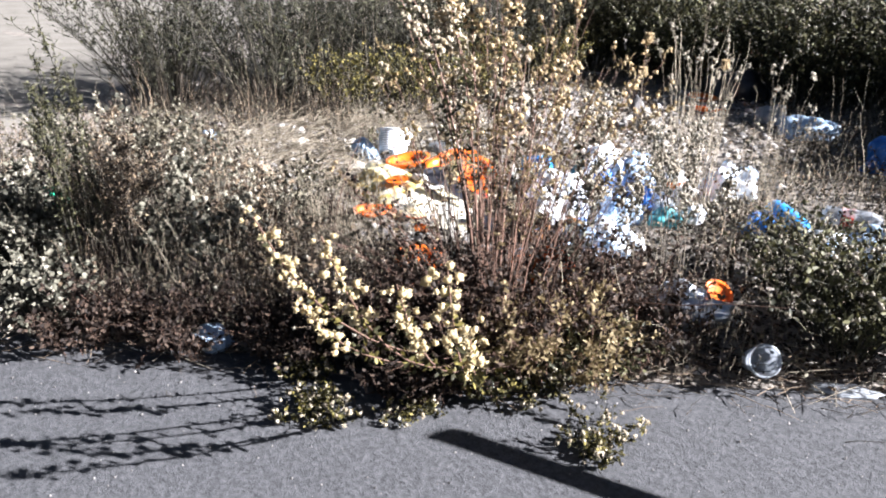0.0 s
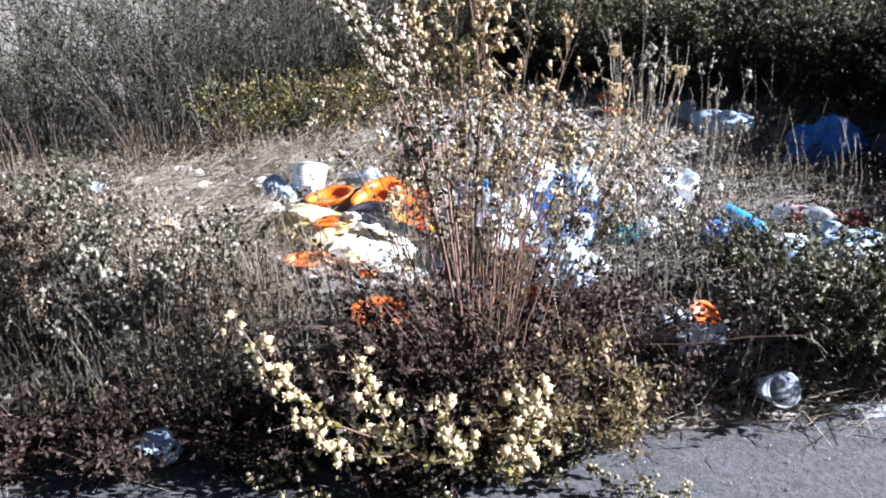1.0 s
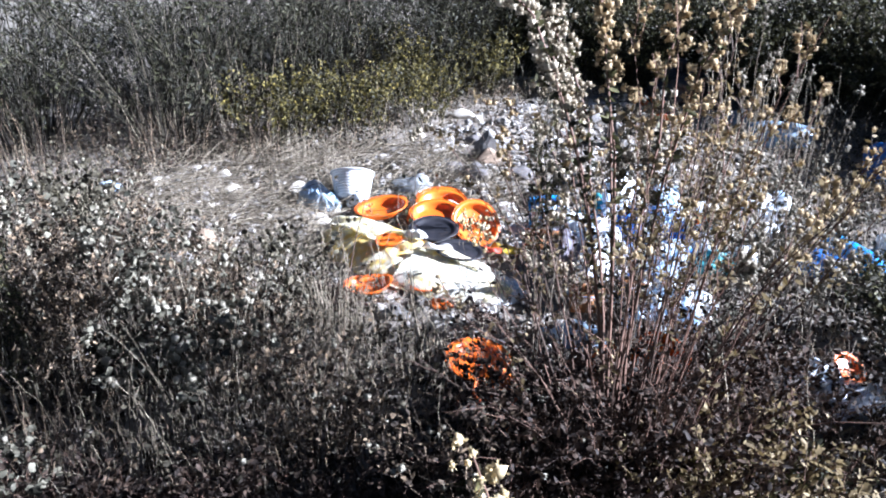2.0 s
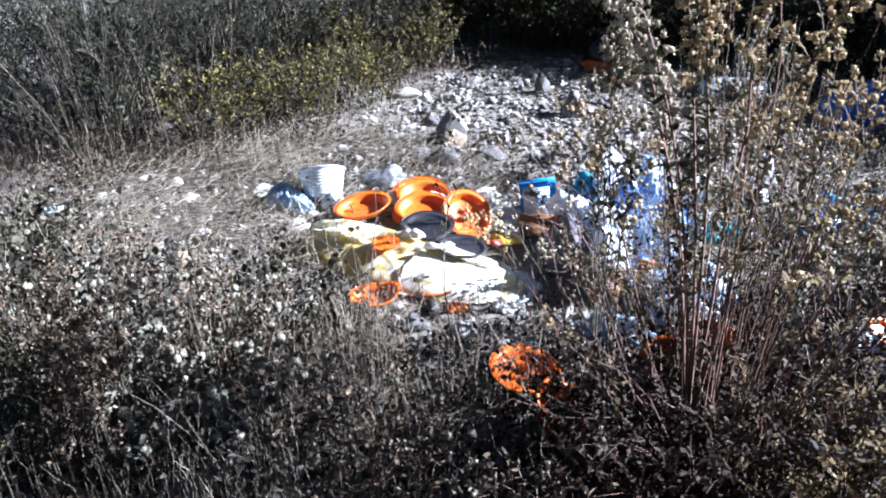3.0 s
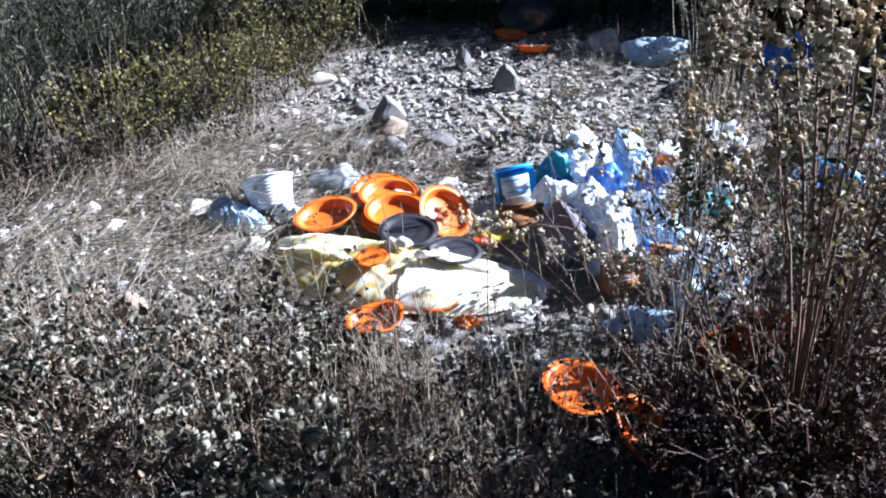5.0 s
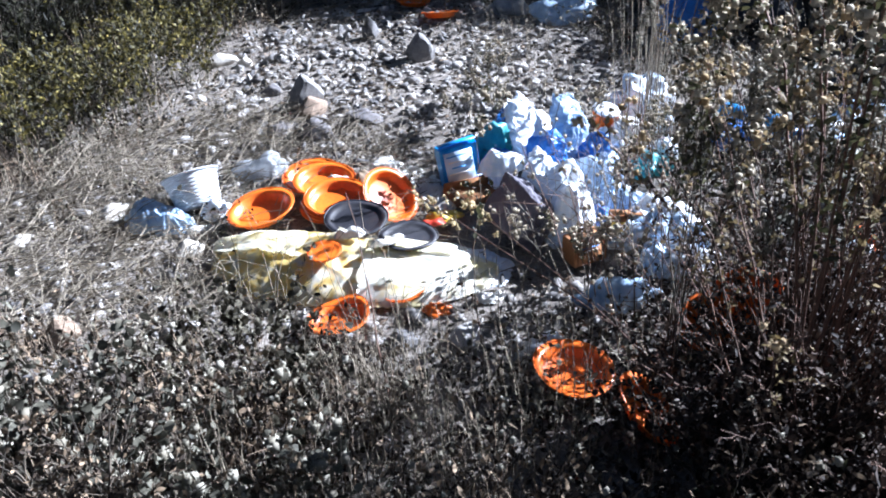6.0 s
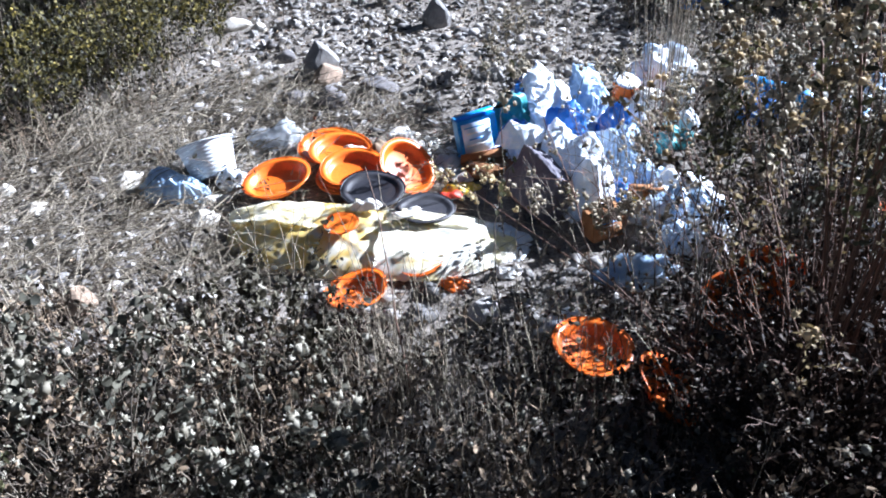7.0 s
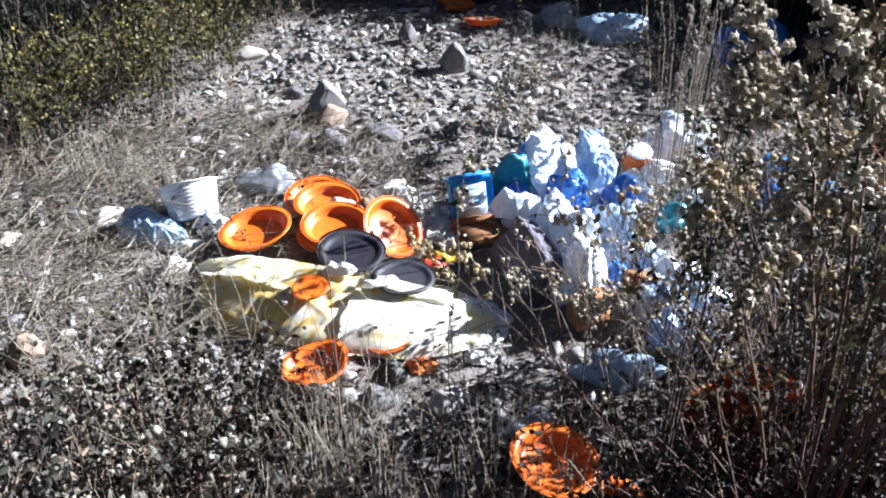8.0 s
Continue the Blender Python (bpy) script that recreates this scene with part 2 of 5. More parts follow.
class Plant:
    """Gathers tubes, leaves and fluffy heads, and turns each into one mesh."""

    def __init__(self):
        self.v, self.f, self.n = [], [], 0

    def add(self, v, f):
        self.v.append(v)
        self.f.append(f + self.n)
        self.n += len(v)

    def tubes(self, pts, r0, r1):
        """pts (N, k, 3): three-sided tapered tubes."""
        pts = np.asarray(pts, float)
        N, k, _ = pts.shape
        tan = np.gradient(pts, axis=1)
        tan /= np.linalg.norm(tan, axis=2, keepdims=True) + 1e-9
        side = np.cross(tan, np.array([0.37, 0.61, 0.70]))
        side /= np.linalg.norm(side, axis=2, keepdims=True) + 1e-9
        other = np.cross(tan, side)
        r = (np.asarray(r0).reshape(-1, 1) * (1 - np.linspace(0, 1, k)) + np.asarray(r1).reshape(-1, 1) * np.linspace(0, 1, k))
        r = np.broadcast_to(r, (N, k))[..., None]
        ring = np.stack([pts + r * (math.cos(a) * side + math.sin(a) * other) for a in (0, 2.0944, 4.1888)], axis=2)
        idx = np.arange(N * k * 3).reshape(N, k, 3)
        quads = []
        for j in range(3):
            a, b = idx[:, :-1, j], idx[:, :-1, (j + 1) % 3]
            c, d = idx[:, 1:, (j + 1) % 3], idx[:, 1:, j]
            quads.append(np.stack([a, b, c, d], axis=-1).reshape(-1, 4))
        self.add(ring.reshape(-1, 3), np.concatenate(quads))

    def leaves(self, at, along, length, width):
        """Folded four-cornered leaves, two faces each."""
        at, along = np.asarray(at, float), np.asarray(along, float)
        N = len(at)
        if N == 0:
            return
        along = along / (np.linalg.norm(along, axis=1, keepdims=True) + 1e-9)
        rnd = rng.normal(size=(N, 3))
        side = np.cross(along, rnd)
        side /= np.linalg.norm(side, axis=1, keepdims=True) + 1e-9
        up = np.cross(side, along)
        L = np.broadcast_to(np.asarray(length).reshape(-1, 1), (N, 1))
        W = np.broadcast_to(np.asarray(width).reshape(-1, 1), (N, 1))
        base, tip = at, at + along * L + up * L * 0.12
        v = np.stack([base, at + along * L * 0.30 + side * W + up * W * 0.4, at + along * L * 0.72 + side * W * 0.8 + up * (W * 0.4 + L * 0.05), tip,
                      at + along * L * 0.72 - side * W * 0.8 + up * (W * 0.4 + L * 0.05), at + along * L * 0.30 - side * W + up * W * 0.4], axis=1).reshape(-1, 3)
        i = np.arange(N)[:, None] * 6
        self.add(v, np.concatenate([i + np.array([[0, 1, 2, 3]]), i + np.array([[3, 4, 5, 0]])]))

    def puffs(self, at, size, spikes=9):
        """Fluffy heads: a small uneven core with hairs standing out of it."""
        at = np.asarray(at, float)
        N = len(at)
        if N == 0:
            return
        size = np.broadcast_to(np.asarray(size).reshape(-1, 1, 1), (N, 1, 1))
        cube = np.array([[x, y, z] for x in (-1, 1) for y in (-1, 1) for z in (-1, 1)], float) / math.sqrt(3)
        core = cube * rng.uniform(0.75, 1.0, (N, 8, 1)) * size + rng.normal(size=(N, 8, 3)) * 0.10 * size + at[:, None]
        side = np.array([[0, 1, 3, 2], [4, 6, 7, 5], [0, 4, 5, 1], [2, 3, 7, 6], [0, 2, 6, 4], [1, 5, 7, 3]])
        i = np.arange(N)[:, None, None] * 8
        self.add(core.reshape(-1, 3), (i + side[None]).reshape(-1, 4))
        d = rng.normal(size=(N, spikes, 3))
        d[..., 2] += 0.3
        d /= np.linalg.norm(d, axis=2, keepdims=True)
        s = np.cross(d, rng.normal(size=(N, spikes, 3)))
        s /= np.linalg.norm(s, axis=2, keepdims=True) + 1e-9
        w = size * rng.uniform(0.10, 0.24, (N, spikes, 1))
        ln = size * rng.uniform(0.95, 1.45, (N, spikes, 1))
        c = at[:, None]
        v = np.stack([c - s * w * 0.35 + d * ln * 0.2, c - s * w + d * ln * 0.85, c + d * ln, c + s * w + d * ln * 0.85], axis=2).reshape(-1, 3)
        self.add(v, np.arange(N * spikes * 4).reshape(-1, 4))

    def build(self, name, mat, parent=None, label=""):
        if not self.n:
            return None
        ob = mesh_part(name, mesh_from(name, np.concatenate(self.v), np.concatenate(self.f), "fluff" in name), mat, parent, label)
        return tagged(ob, kind="stuff" if len(self.v) and name in ("branchwork", "foliage", "seed_fluff", "tuft", "plume_fluff") else "")


def curves(p0, p2, lift, k=6, wob=0.01):
    """N bent paths from p0 to p2; lift raises the middle towards the vertical."""
    p0, p2 = np.asarray(p0, float), np.asarray(p2, float)
    d = p2 - p0
    p1 = p0 + d * np.array([0.28, 0.28, 0.5 + lift])
    s = np.linspace(0, 1, k)[None, :, None]
    pts = (1 - s) ** 2 * p0[:, None] + 2 * s * (1 - s) * p1[:, None] + s ** 2 * p2[:, None]
    return pts + rng.normal(size=pts.shape) * wob * s


def along_paths(pts, s):
    """Points and directions at the shares s (N, m) of the paths pts (N, k, 3)."""
    N, k, _ = pts.shape
    x = s * (k - 1)
    i = np.clip(x.astype(int), 0, k - 2)
    f = (x - i)[..., None]
    rows = np.arange(N)[:, None]
    a, b = pts[rows, i], pts[rows, i + 1]
    d = b - a
    return a + d * f, d / (np.linalg.norm(d, axis=2, keepdims=True) + 1e-9)


def fbm(x, y, s):
    return noise.fractal(Vector((x * s, y * s, 0.37)), 0.9, 2.1, 4)


def ground_z(x, y):
    """Height of the uneven ground near the clearing."""
    far = max(0.0, math.hypot(x - 0.3, y) - 8.0)
    return 0.022 * fbm(x, y, 1.3) + 0.008 * fbm(x + 9, y, 6.0) + 0.02 * min(far, 40.0) * (0.5 + 0.5 * fbm(x, y, 0.02))


# ---- large structure ----
def steps(lo, hi, fine, coarse_to):
    c = list(np.arange(lo, hi, fine))
    step = fine
    while c[-1] < coarse_to:
        step *= 1.35
        c.append(c[-1] + step)
    step = fine
    while c[0] > -coarse_to:
        step *= 1.35
        c.insert(0, c[0] - step)
    return c


EDGE_D, EDGE_N = Vector((0.861, 0.508)), Vector((0.508, -0.861))     # along the road, and into it
EDGE_0 = Vector((0.86, -1.56))


def off_road(x, y):
    """Metres from the road's edge; positive on the verge."""
    return -((x - EDGE_0.x) * EDGE_N.x + (y - EDGE_0.y) * EDGE_N.y)


xs, ys = steps(-3.2, 3.4, 0.045, 400), steps(-3.4, 3.6, 0.045, 400)
gv = []
for y in ys:
    for x in xs:
        o = off_road(x, y)
        z = ground_z(x, y)
        if o < 0.12 and o > -6.6:
            z = z * max(0.0, min(1.0, o / 0.12)) - 0.022 * min(1.0, max(0.0, (0.12 - o) / 0.14))
        gv.append((x, y, z))
w = len(xs)
gi = np.array([(j * w + i, j * w + i + 1, (j + 1) * w + i + 1, (j + 1) * w + i) for j in range(len(ys) - 1) for i in range(w - 1)])
ground = mesh_part("ground", mesh_from("ground", gv, gi, True), SOIL)
tagged(ground, "grey-brown stony soil of a roadside verge", "ground", kind="structure")

rv, rf = [], []
us = sorted(set([-300, -120, -50, -20, -9, 9, 20, 50, 120, 300] + [round(u, 3) for u in np.arange(-5, 5.01, 0.06)]))
for u in us:
    wob = 0.035 * noise.noise(Vector((u * 1.7, 3.1, 0))) + 0.016 * noise.noise(Vector((u * 9, 1.2, 0)))
    for o, z in ((-wob, -0.035), (-wob, -0.004), (0.03 - wob, 0.004), (0.2, 0.007), (0.7, 0.010), (1.5, 0.016), (3.0, 0.03), (6.0, 0.008), (6.05, -0.04)):
        q = EDGE_0 + EDGE_D * u + EDGE_N * o
        rv.append((q.x, q.y, z))
for a in range(len(us) - 1):
    for b in range(8):
        rf.append((a * 9 + b, a * 9 + b + 1, (a + 1) * 9 + b + 1, (a + 1) * 9 + b))
road = mesh_part("road", mesh_from("road", rv, rf, True), ASPHALT)
tagged(road, "worn grey asphalt road with an uneven edge", "road", kind="structure")

tv, tf = [], []
for j in range(110):
    for i in range(16):
        s, u = i / 15, j * 0.16 - 0.2
        e = 0.12 * noise.noise(Vector((u * 1.5, 7.7, 0)))
        x, y = -1.75 - 0.49 * u - (e + s * 8.0) * 0.87, -1.2 + 0.87 * u - (e + s * 8.0) * 0.49
        tv.append((x, y, ground_z(x, y) + 0.012 * min(1.0, 6 * s * (1 - s)) - (0.06 if off_road(x, y) < 0.3 else 0) - (0.03 if i in (0, 15) or j in (0, 109) else 0)))
for j in range(109):
    for i in range(15):
        tf.append((j * 16 + i, j * 16 + i + 1, (j + 1) * 16 + i + 1, (j + 1) * 16 + i))
track = mesh_part("dirt_track", mesh_from("dirt_track", tv, tf, True), TRACK)
tagged(track, "pale sandy dirt track beyond the shrubs", "track", kind="structure")


# ---- plants ----
def shrub(name, label, category, at, stems, height, spread, stem_mat, leaf_mat=None, head_mat=None, twigs=4, twig_len=0.16,
          leaves=10, leaf=(0.014, 0.004), heads=0, head=0.008, thick=0.0035, lift=0.3, lean=(0, 0), base=0.07, low=0.35, group="",
          tall=0.55, head_from=0.55, open_out=0.55):
    """A many-stemmed plant: stems fan out of one foot, carry twigs, and these carry leaves and seed heads."""
    top = thing(name, label, category, at, group)
    ang, r = rng.uniform(0, 2 * math.pi, stems), rng.uniform(0, 1, stems) ** open_out
    h = height * rng.uniform(tall, 1.0, stems) * (1 - 0.28 * r * r)
    p0 = np.stack([np.cos(ang) * base * r, np.sin(ang) * base * r, np.full(stems, -0.015)], 1)
    p2 = np.stack([np.cos(ang) * spread * r + lean[0], np.sin(ang) * spread * r + lean[1], h], 1)
    main = curves(p0, p2, lift, 7, 0.012)
    g = Plant()
    g.tubes(main, thick * rng.uniform(0.6, 1.2, stems), np.full(stems, thick * 0.25))
    s = rng.uniform(low, 0.98, (stems, twigs))
    q, d = along_paths(main, s)
    q, d, s = q.reshape(-1, 3), d.reshape(-1, 3), s.reshape(-1)
    out = rng.normal(size=q.shape) * np.array([1, 1, 0.35])
    out /= np.linalg.norm(out, axis=1, keepdims=True)
    length = twig_len * rng.uniform(0.4, 1.1, len(q)) * (1.25 - 0.6 * s)
    tip = q + (d * 0.75 + out * 0.6 + np.array([0, 0, 0.25])) * length[:, None]
    twig = curves(q, tip, 0.1, 4, 0.006)
    g.tubes(twig, np.full(len(q), thick * 0.4), np.full(len(q), thick * 0.2))
    g.build("branchwork", stem_mat, top)
    if leaves and leaf_mat:
        lf = Plant()
        a, b = along_paths(twig, rng.uniform(0.05, 1.0, (len(q), leaves)))
        a, b = a.reshape(-1, 3), b.reshape(-1, 3)
        lf.leaves(a, b * 0.6 + rng.normal(size=a.shape) * 0.7, leaf[0] * rng.uniform(0.5, 1.3, len(a)), leaf[1] * rng.uniform(0.6, 1.3, len(a)))
        lf.build("foliage", leaf_mat, top)
    if heads and head_mat:
        pf = Plant()
        keep = s > head_from
        a, b = along_paths(twig[keep], rng.uniform(0.3, 1.0, (int(keep.sum()), heads)))
        a = a.reshape(-1, 3) + rng.normal(size=(a.shape[0] * heads, 3)) * head * 1.1
        pf.puffs(a, head * rng.uniform(0.55, 1.2, len(a)))
        pf.build("seed_fluff", head_mat, top)
    return top


def flower_arm(parent, foot, end, mat, n=40, size=0.0100, leaf_mat=OLIVE, start=0.76, low=False):
    """A long arching stem of a shrub whose last third is packed with pale fluffy heads."""
    if low:
        k = np.linspace(0, 1, 9)[None, :, None]
        f, e = np.array([[foot]], float), np.array([[end]], float)
        path = (1 - k) ** 2 * f + 2 * k * (1 - k) * (f + (e - f) * np.array([0.74, 0.74, 0.26])) + k * k * e
    else:
        path = curves([foot], [end], 0.35, 9, 0.006)
    g = Plant()
    g.tubes(path, [0.0045], [0.0018])
    arm = g.build("flowering_branch", RED_STEM, parent, "arching stem packed with cream seed heads")
    a, d = along_paths(path, np.sort(rng.uniform(start, 1.0, (1, n))))
    a = a[0] + rng.normal(size=(n, 3)) * 0.013
    pf = Plant()
    pf.puffs(a, size * rng.uniform(0.6, 1.25, n), 11)
    pf.build("seed_fluff", mat, arm)
    lf = Plant()
    a, d = along_paths(path, rng.uniform(0.3, 0.95, (1, 70)))
    lf.leaves(a[0], d[0] * 0.5 + rng.normal(size=(70, 3)) * 0.7, 0.022 * rng.uniform(0.6, 1.2, 70), 0.005)
    lf.build("foliage", leaf_mat, arm)


def grass_clump(name, label, at, n, height, spread, mat=STRAW, width=0.0011, droop=0.3, base=0.06, group="dry grass clumps", plume=None):
    top = thing(name, label, "grass", at, group)
    ang, r = rng.uniform(0, 2 * math.pi, n), rng.uniform(0, 1, n) ** 0.7
    h = height * rng.uniform(0.45, 1.0, n) * (1 - droop * r)
    p0 = np.stack([np.cos(ang) * base * r, np.sin(ang) * base * r, np.full(n, -0.01)], 1)
    p2 = np.stack([np.cos(ang) * spread * r, np.sin(ang) * spread * r, h], 1) + rng.normal(size=(n, 3)) * 0.02
    path = curves(p0, p2, 0.35, 6, 0.01)
    g = Plant()
    g.tubes(path, width * rng.uniform(0.7, 1.4, n), np.full(n, width * 0.35))
    g.build("tuft", mat, top)
    if plume:
        pf = Plant()
        a, _ = along_paths(path[: n // 2], rng.uniform(0.82, 1.0, (n // 2, 9)))
        pf.puffs(a.reshape(-1, 3) + rng.normal(size=(a.size // 3, 3)) * 0.006, 0.009 * rng.uniform(0.6, 1.2, a.size // 3), 6)
        pf.build("plume_fluff", plume, top)
    return top


# the large red-stemmed shrub at the road's edge
FOOT = (1.19, -1.16)
bush = shrub("seeding_shrub", "red-brown stemmed shrub with cream seed heads at the asphalt's edge", "shrub", FOOT, 46, 1.14, 0.56, RED_STEM, GOLD_LEAF,
             TAN_PUFF, twigs=6, twig_len=0.13, leaves=8, leaf=(0.015, 0.0034), heads=3, head=0.0078, thick=0.0030, lift=0.08, base=0.14, low=0.42,
             tall=0.74, head_from=0.74, open_out=0.75, lean=(0.05, 0.02))
shrub("bare_shrub", "fan of bare red-brown stems at the asphalt's edge", "shrub", (FOOT[0] + 0.02, FOOT[1] + 0.03), 64, 0.72, 0.60, RED_STEM, SHADE_DEAD_LEAF, None, twigs=4, twig_len=0.12,
      leaves=5, leaf=(0.014, 0.004), thick=0.0025, lift=0.05, base=0.15, low=0.3, tall=0.45, open_out=0.6)
shrub("withered_weed", "withered red-brown leafy weed at the shrub's foot", "weed", (1.20, -1.26), 60, 0.22, 0.26, RED_STEM, SHADE_DEAD_LEAF, None, twigs=6, twig_len=0.10,
      leaves=8, leaf=(0.016, 0.005), thick=0.0022, low=0.1, base=0.22)
shrub("withered_weed", "withered brown leafy weed at the shrub's foot", "weed", (1.30, -0.90), 70, 0.32, 0.34, RED_STEM, SHADE_DEAD_LEAF, None, twigs=7, twig_len=0.10,
      leaves=9, leaf=(0.016, 0.005), thick=0.0022, low=0.1, base=0.22)
shrub("withered_weed", "withered red-brown leafy weed at the shrub's foot", "weed", (1.02, -1.22), 60, 0.24, 0.28, RED_STEM, SHADE_DEAD_LEAF, None, twigs=6, twig_len=0.10,
      leaves=8, leaf=(0.016, 0.005), thick=0.0022, low=0.1, base=0.22)
shrub("withered_weed", "withered red-brown leafy weed at the shrub's foot", "weed", (1.50, -0.92), 60, 0.28, 0.30, RED_STEM, SHADE_DEAD_LEAF, None, twigs=6, twig_len=0.10,
      leaves=8, leaf=(0.016, 0.005), thick=0.0022, low=0.1, base=0.22)
for x, y, h, s, mat in ((1.06, -1.44, 0.16, 0.20, OLIVE), (1.32, -1.34, 0.15, 0.20, YELLOW_LEAF), (0.78, -1.60, 0.14, 0.20, SHADE_DEAD_LEAF), (0.50, -1.74, 0.15, 0.20, SHADE_DEAD_LEAF), (1.52, -1.14, 0.15, 0.18, OLIVE), (1.18, -1.50, 0.10, 0.16, SHADE_DEAD_LEAF),
                        (0.20, -1.93, 0.18, 0.20, SHADE_DEAD_LEAF)):
    shrub("leafy_weed", "low spreading weed that overhangs the asphalt's edge", "weed", (x, y), 40, h, s, RED_STEM, mat, None, twigs=7, twig_len=0.10,
          leaves=8, leaf=(0.017, 0.005), thick=0.0020, low=0.08, base=0.12, group="low weeds at the asphalt's edge")
for x, y, n, h, s, mat in ((1.20, -1.32, 60, 0.42, 0.36, SHADE_DEAD_LEAF), (1.42, -1.24, 44, 0.34, 0.32, GOLD_LEAF), (1.00, -1.38, 44, 0.28, 0.30, SHADE_DEAD_LEAF)):
    shrub("leafy_shrub", "dense low shrub of dark withered leaves at the asphalt's edge", "shrub", (x, y), n, h, s, RED_STEM, mat, None, twigs=9, twig_len=0.12,
          leaves=6, leaf=(0.018, 0.0050), thick=0.0024, low=0.15, base=0.12, lean=(0.02, -0.06), tall=0.4, group="leafy shrubs at the asphalt's edge")
fz = bush.matrix_basis.translation.z
for end in ((1.16, -2.03, 0.67), (1.18, -1.94, 0.44), (1.43, -2.10, 0.72), (1.50, -1.98, 0.60), (1.68, -2.06, 0.71), (1.60, -1.88, 0.50)):
    flower_arm(bush, (0.02, -0.05, 0.0), (end[0] - FOOT[0], end[1] - FOOT[1], end[2] - fz), PALE_PUFF, 34, 0.0096, leaf_mat=YELLOW_LEAF, start=0.74, low=True)
for end in ((0.90, -1.30, 1.10), (1.00, -1.10, 1.16), (0.94, -1.42, 1.12), (1.05, -1.30, 1.18), (0.90, -1.05, 1.04), (1.20, -1.05, 1.20), (1.30, -1.25, 1.10)):
    flower_arm(bush, (-0.05, 0.0, 0.0), (end[0] - FOOT[0], end[1] - FOOT[1], end[2] - fz), TAN_PUFF if end[0] > 0.97 else PUFF, 60, 0.0090, start=0.62)
for x, y, h, n, k in ((0.52, -0.93, 0.80, 1, 7), (0.92, -1.04, 1.06, 7, 15), (1.10, -0.80, 0.95, 3, 12), (1.24, -0.62, 0.80, 3, 12), (1.13, -1.02, 0.96, 3, 18),
                      (1.30, -0.92, 0.86, 3, 18), (1.42, -0.74, 0.70, 2, 12), (1.56, -0.54, 0.58, 2, 12), (1.62, -0.30, 0.54, 2, 12)):
    shrub("seeding_weed", "upright grey-green weed topped with fluffy cream seed heads", "weed", (x, y), n, h, 0.08, GREY_STEM, SILVER_LEAF if x > 1.0 else OLIVE, GREY_PUFF if x > 1.0 else PUFF, twigs=k, twig_len=0.075,
          leaves=8 if k > 15 else 5, leaf=(0.018, 0.0040), heads=4, head=0.0092, thick=0.0026, lift=0.1, low=0.36 if k > 16 else 0.52, base=0.03, tall=0.80, head_from=0.68, group="upright seeding weeds")

shrub("seeding_shrub", "grey stemmed shrub with fluffy seed heads among the rubbish", "shrub", (1.46, -0.38), 12, 0.62, 0.30, GREY_STEM, SILVER_LEAF, GREY_PUFF,
      twigs=7, leaves=9, heads=4, head=0.0095, thick=0.003, base=0.10)

shrub("withered_weed", "small withered red-brown weed before a plate", "weed", (0.13, -0.81), 26, 0.15, 0.12, RED_STEM, SHADE_DEAD_LEAF, None, twigs=6, twig_len=0.06, leaves=7, leaf=(0.013, 0.004), thick=0.0018, low=0.1, base=0.07)
for x, y, h, n in ((0.72, -0.44, 0.22, 2), (0.86, -0.54, 0.26, 3), (0.98, -0.52, 0.26, 3), (0.76, 0.42, 0.24, 4), (0.62, 0.62, 0.26, 5), (0.78, 0.80, 0.30, 6), (1.06, 0.30, 0.34, 4), (1.02, -0.22, 0.30, 6), (1.20, 0.02, 0.34, 6)):
    shrub("seeding_weed", "small dry weed with cream seed heads among the rubbish", "weed", (x, y), n, h, 0.09, GREY_STEM, OLIVE, PUFF, twigs=7, twig_len=0.07, leaves=3, leaf=(0.012, 0.0035),
          heads=5, head=0.0072, thick=0.0020, lift=0.1, low=0.45, base=0.03, tall=0.7, head_from=0.6, group="small seeding weeds")

# verge plants along the road and in front
shrub("feathery_weed", "tall grey-green feathery weed at the road's edge", "weed", (-0.20, -1.68), 9, 1.0, 0.08, DARK_STEM, OLIVE, None,
      twigs=34, twig_len=0.075, leaves=16, leaf=(0.011, 0.0024), thick=0.003, low=0.12, lean=(-0.04, -0.02), tall=0.7)
shrub("feathery_weed", "withered brown feathery weed at the road's edge", "weed", (-0.10, -1.60), 6, 0.72, 0.06, GREY_STEM, BROWN_LEAF, None,
      twigs=30, twig_len=0.065, leaves=14, leaf=(0.011, 0.0024), thick=0.0026, low=0.12, tall=0.7)
for x, y, h in ((-0.46, -1.80, 0.34), (-0.30, -1.90, 0.28), (-0.66, -1.74, 0.36), (0.02, -2.00, 0.22)):
    shrub("silver_weed", "low silvery weed with pale rounded leaves", "weed", (x, y), 30, h, 0.20, GREY_STEM, SILVER_LEAF, POD, twigs=6, twig_len=0.09, leaves=7, leaf=(0.020, 0.008),
          heads=1, head=0.010, thick=0.0022, low=0.25, head_from=0.75, base=0.10, group="silver weeds on the verge")
shrub("withered_weed", "brown withered weed on the verge", "weed", (-0.20, -1.50), 26, 0.60, 0.20, GREY_STEM, BROWN_LEAF, None, twigs=8, leaves=10, low=0.2)
shrub("leafy_weed", "low weed with green and pale leaves", "weed", (-0.78, -1.98), 40, 0.36, 0.30, GREEN_STEM, GREY_LEAF, GREY_PUFF, twigs=6, leaves=10,
      leaf=(0.022, 0.007), heads=2, low=0.2)
shrub("leafy_weed", "low grey-green weed with pale flowers beside the asphalt", "weed", (2.10, -0.58), 56, 0.38, 0.34, GREEN_STEM, OLIVE, GREY_PUFF, twigs=6, leaves=10,
      leaf=(0.020, 0.006), heads=2, low=0.2)
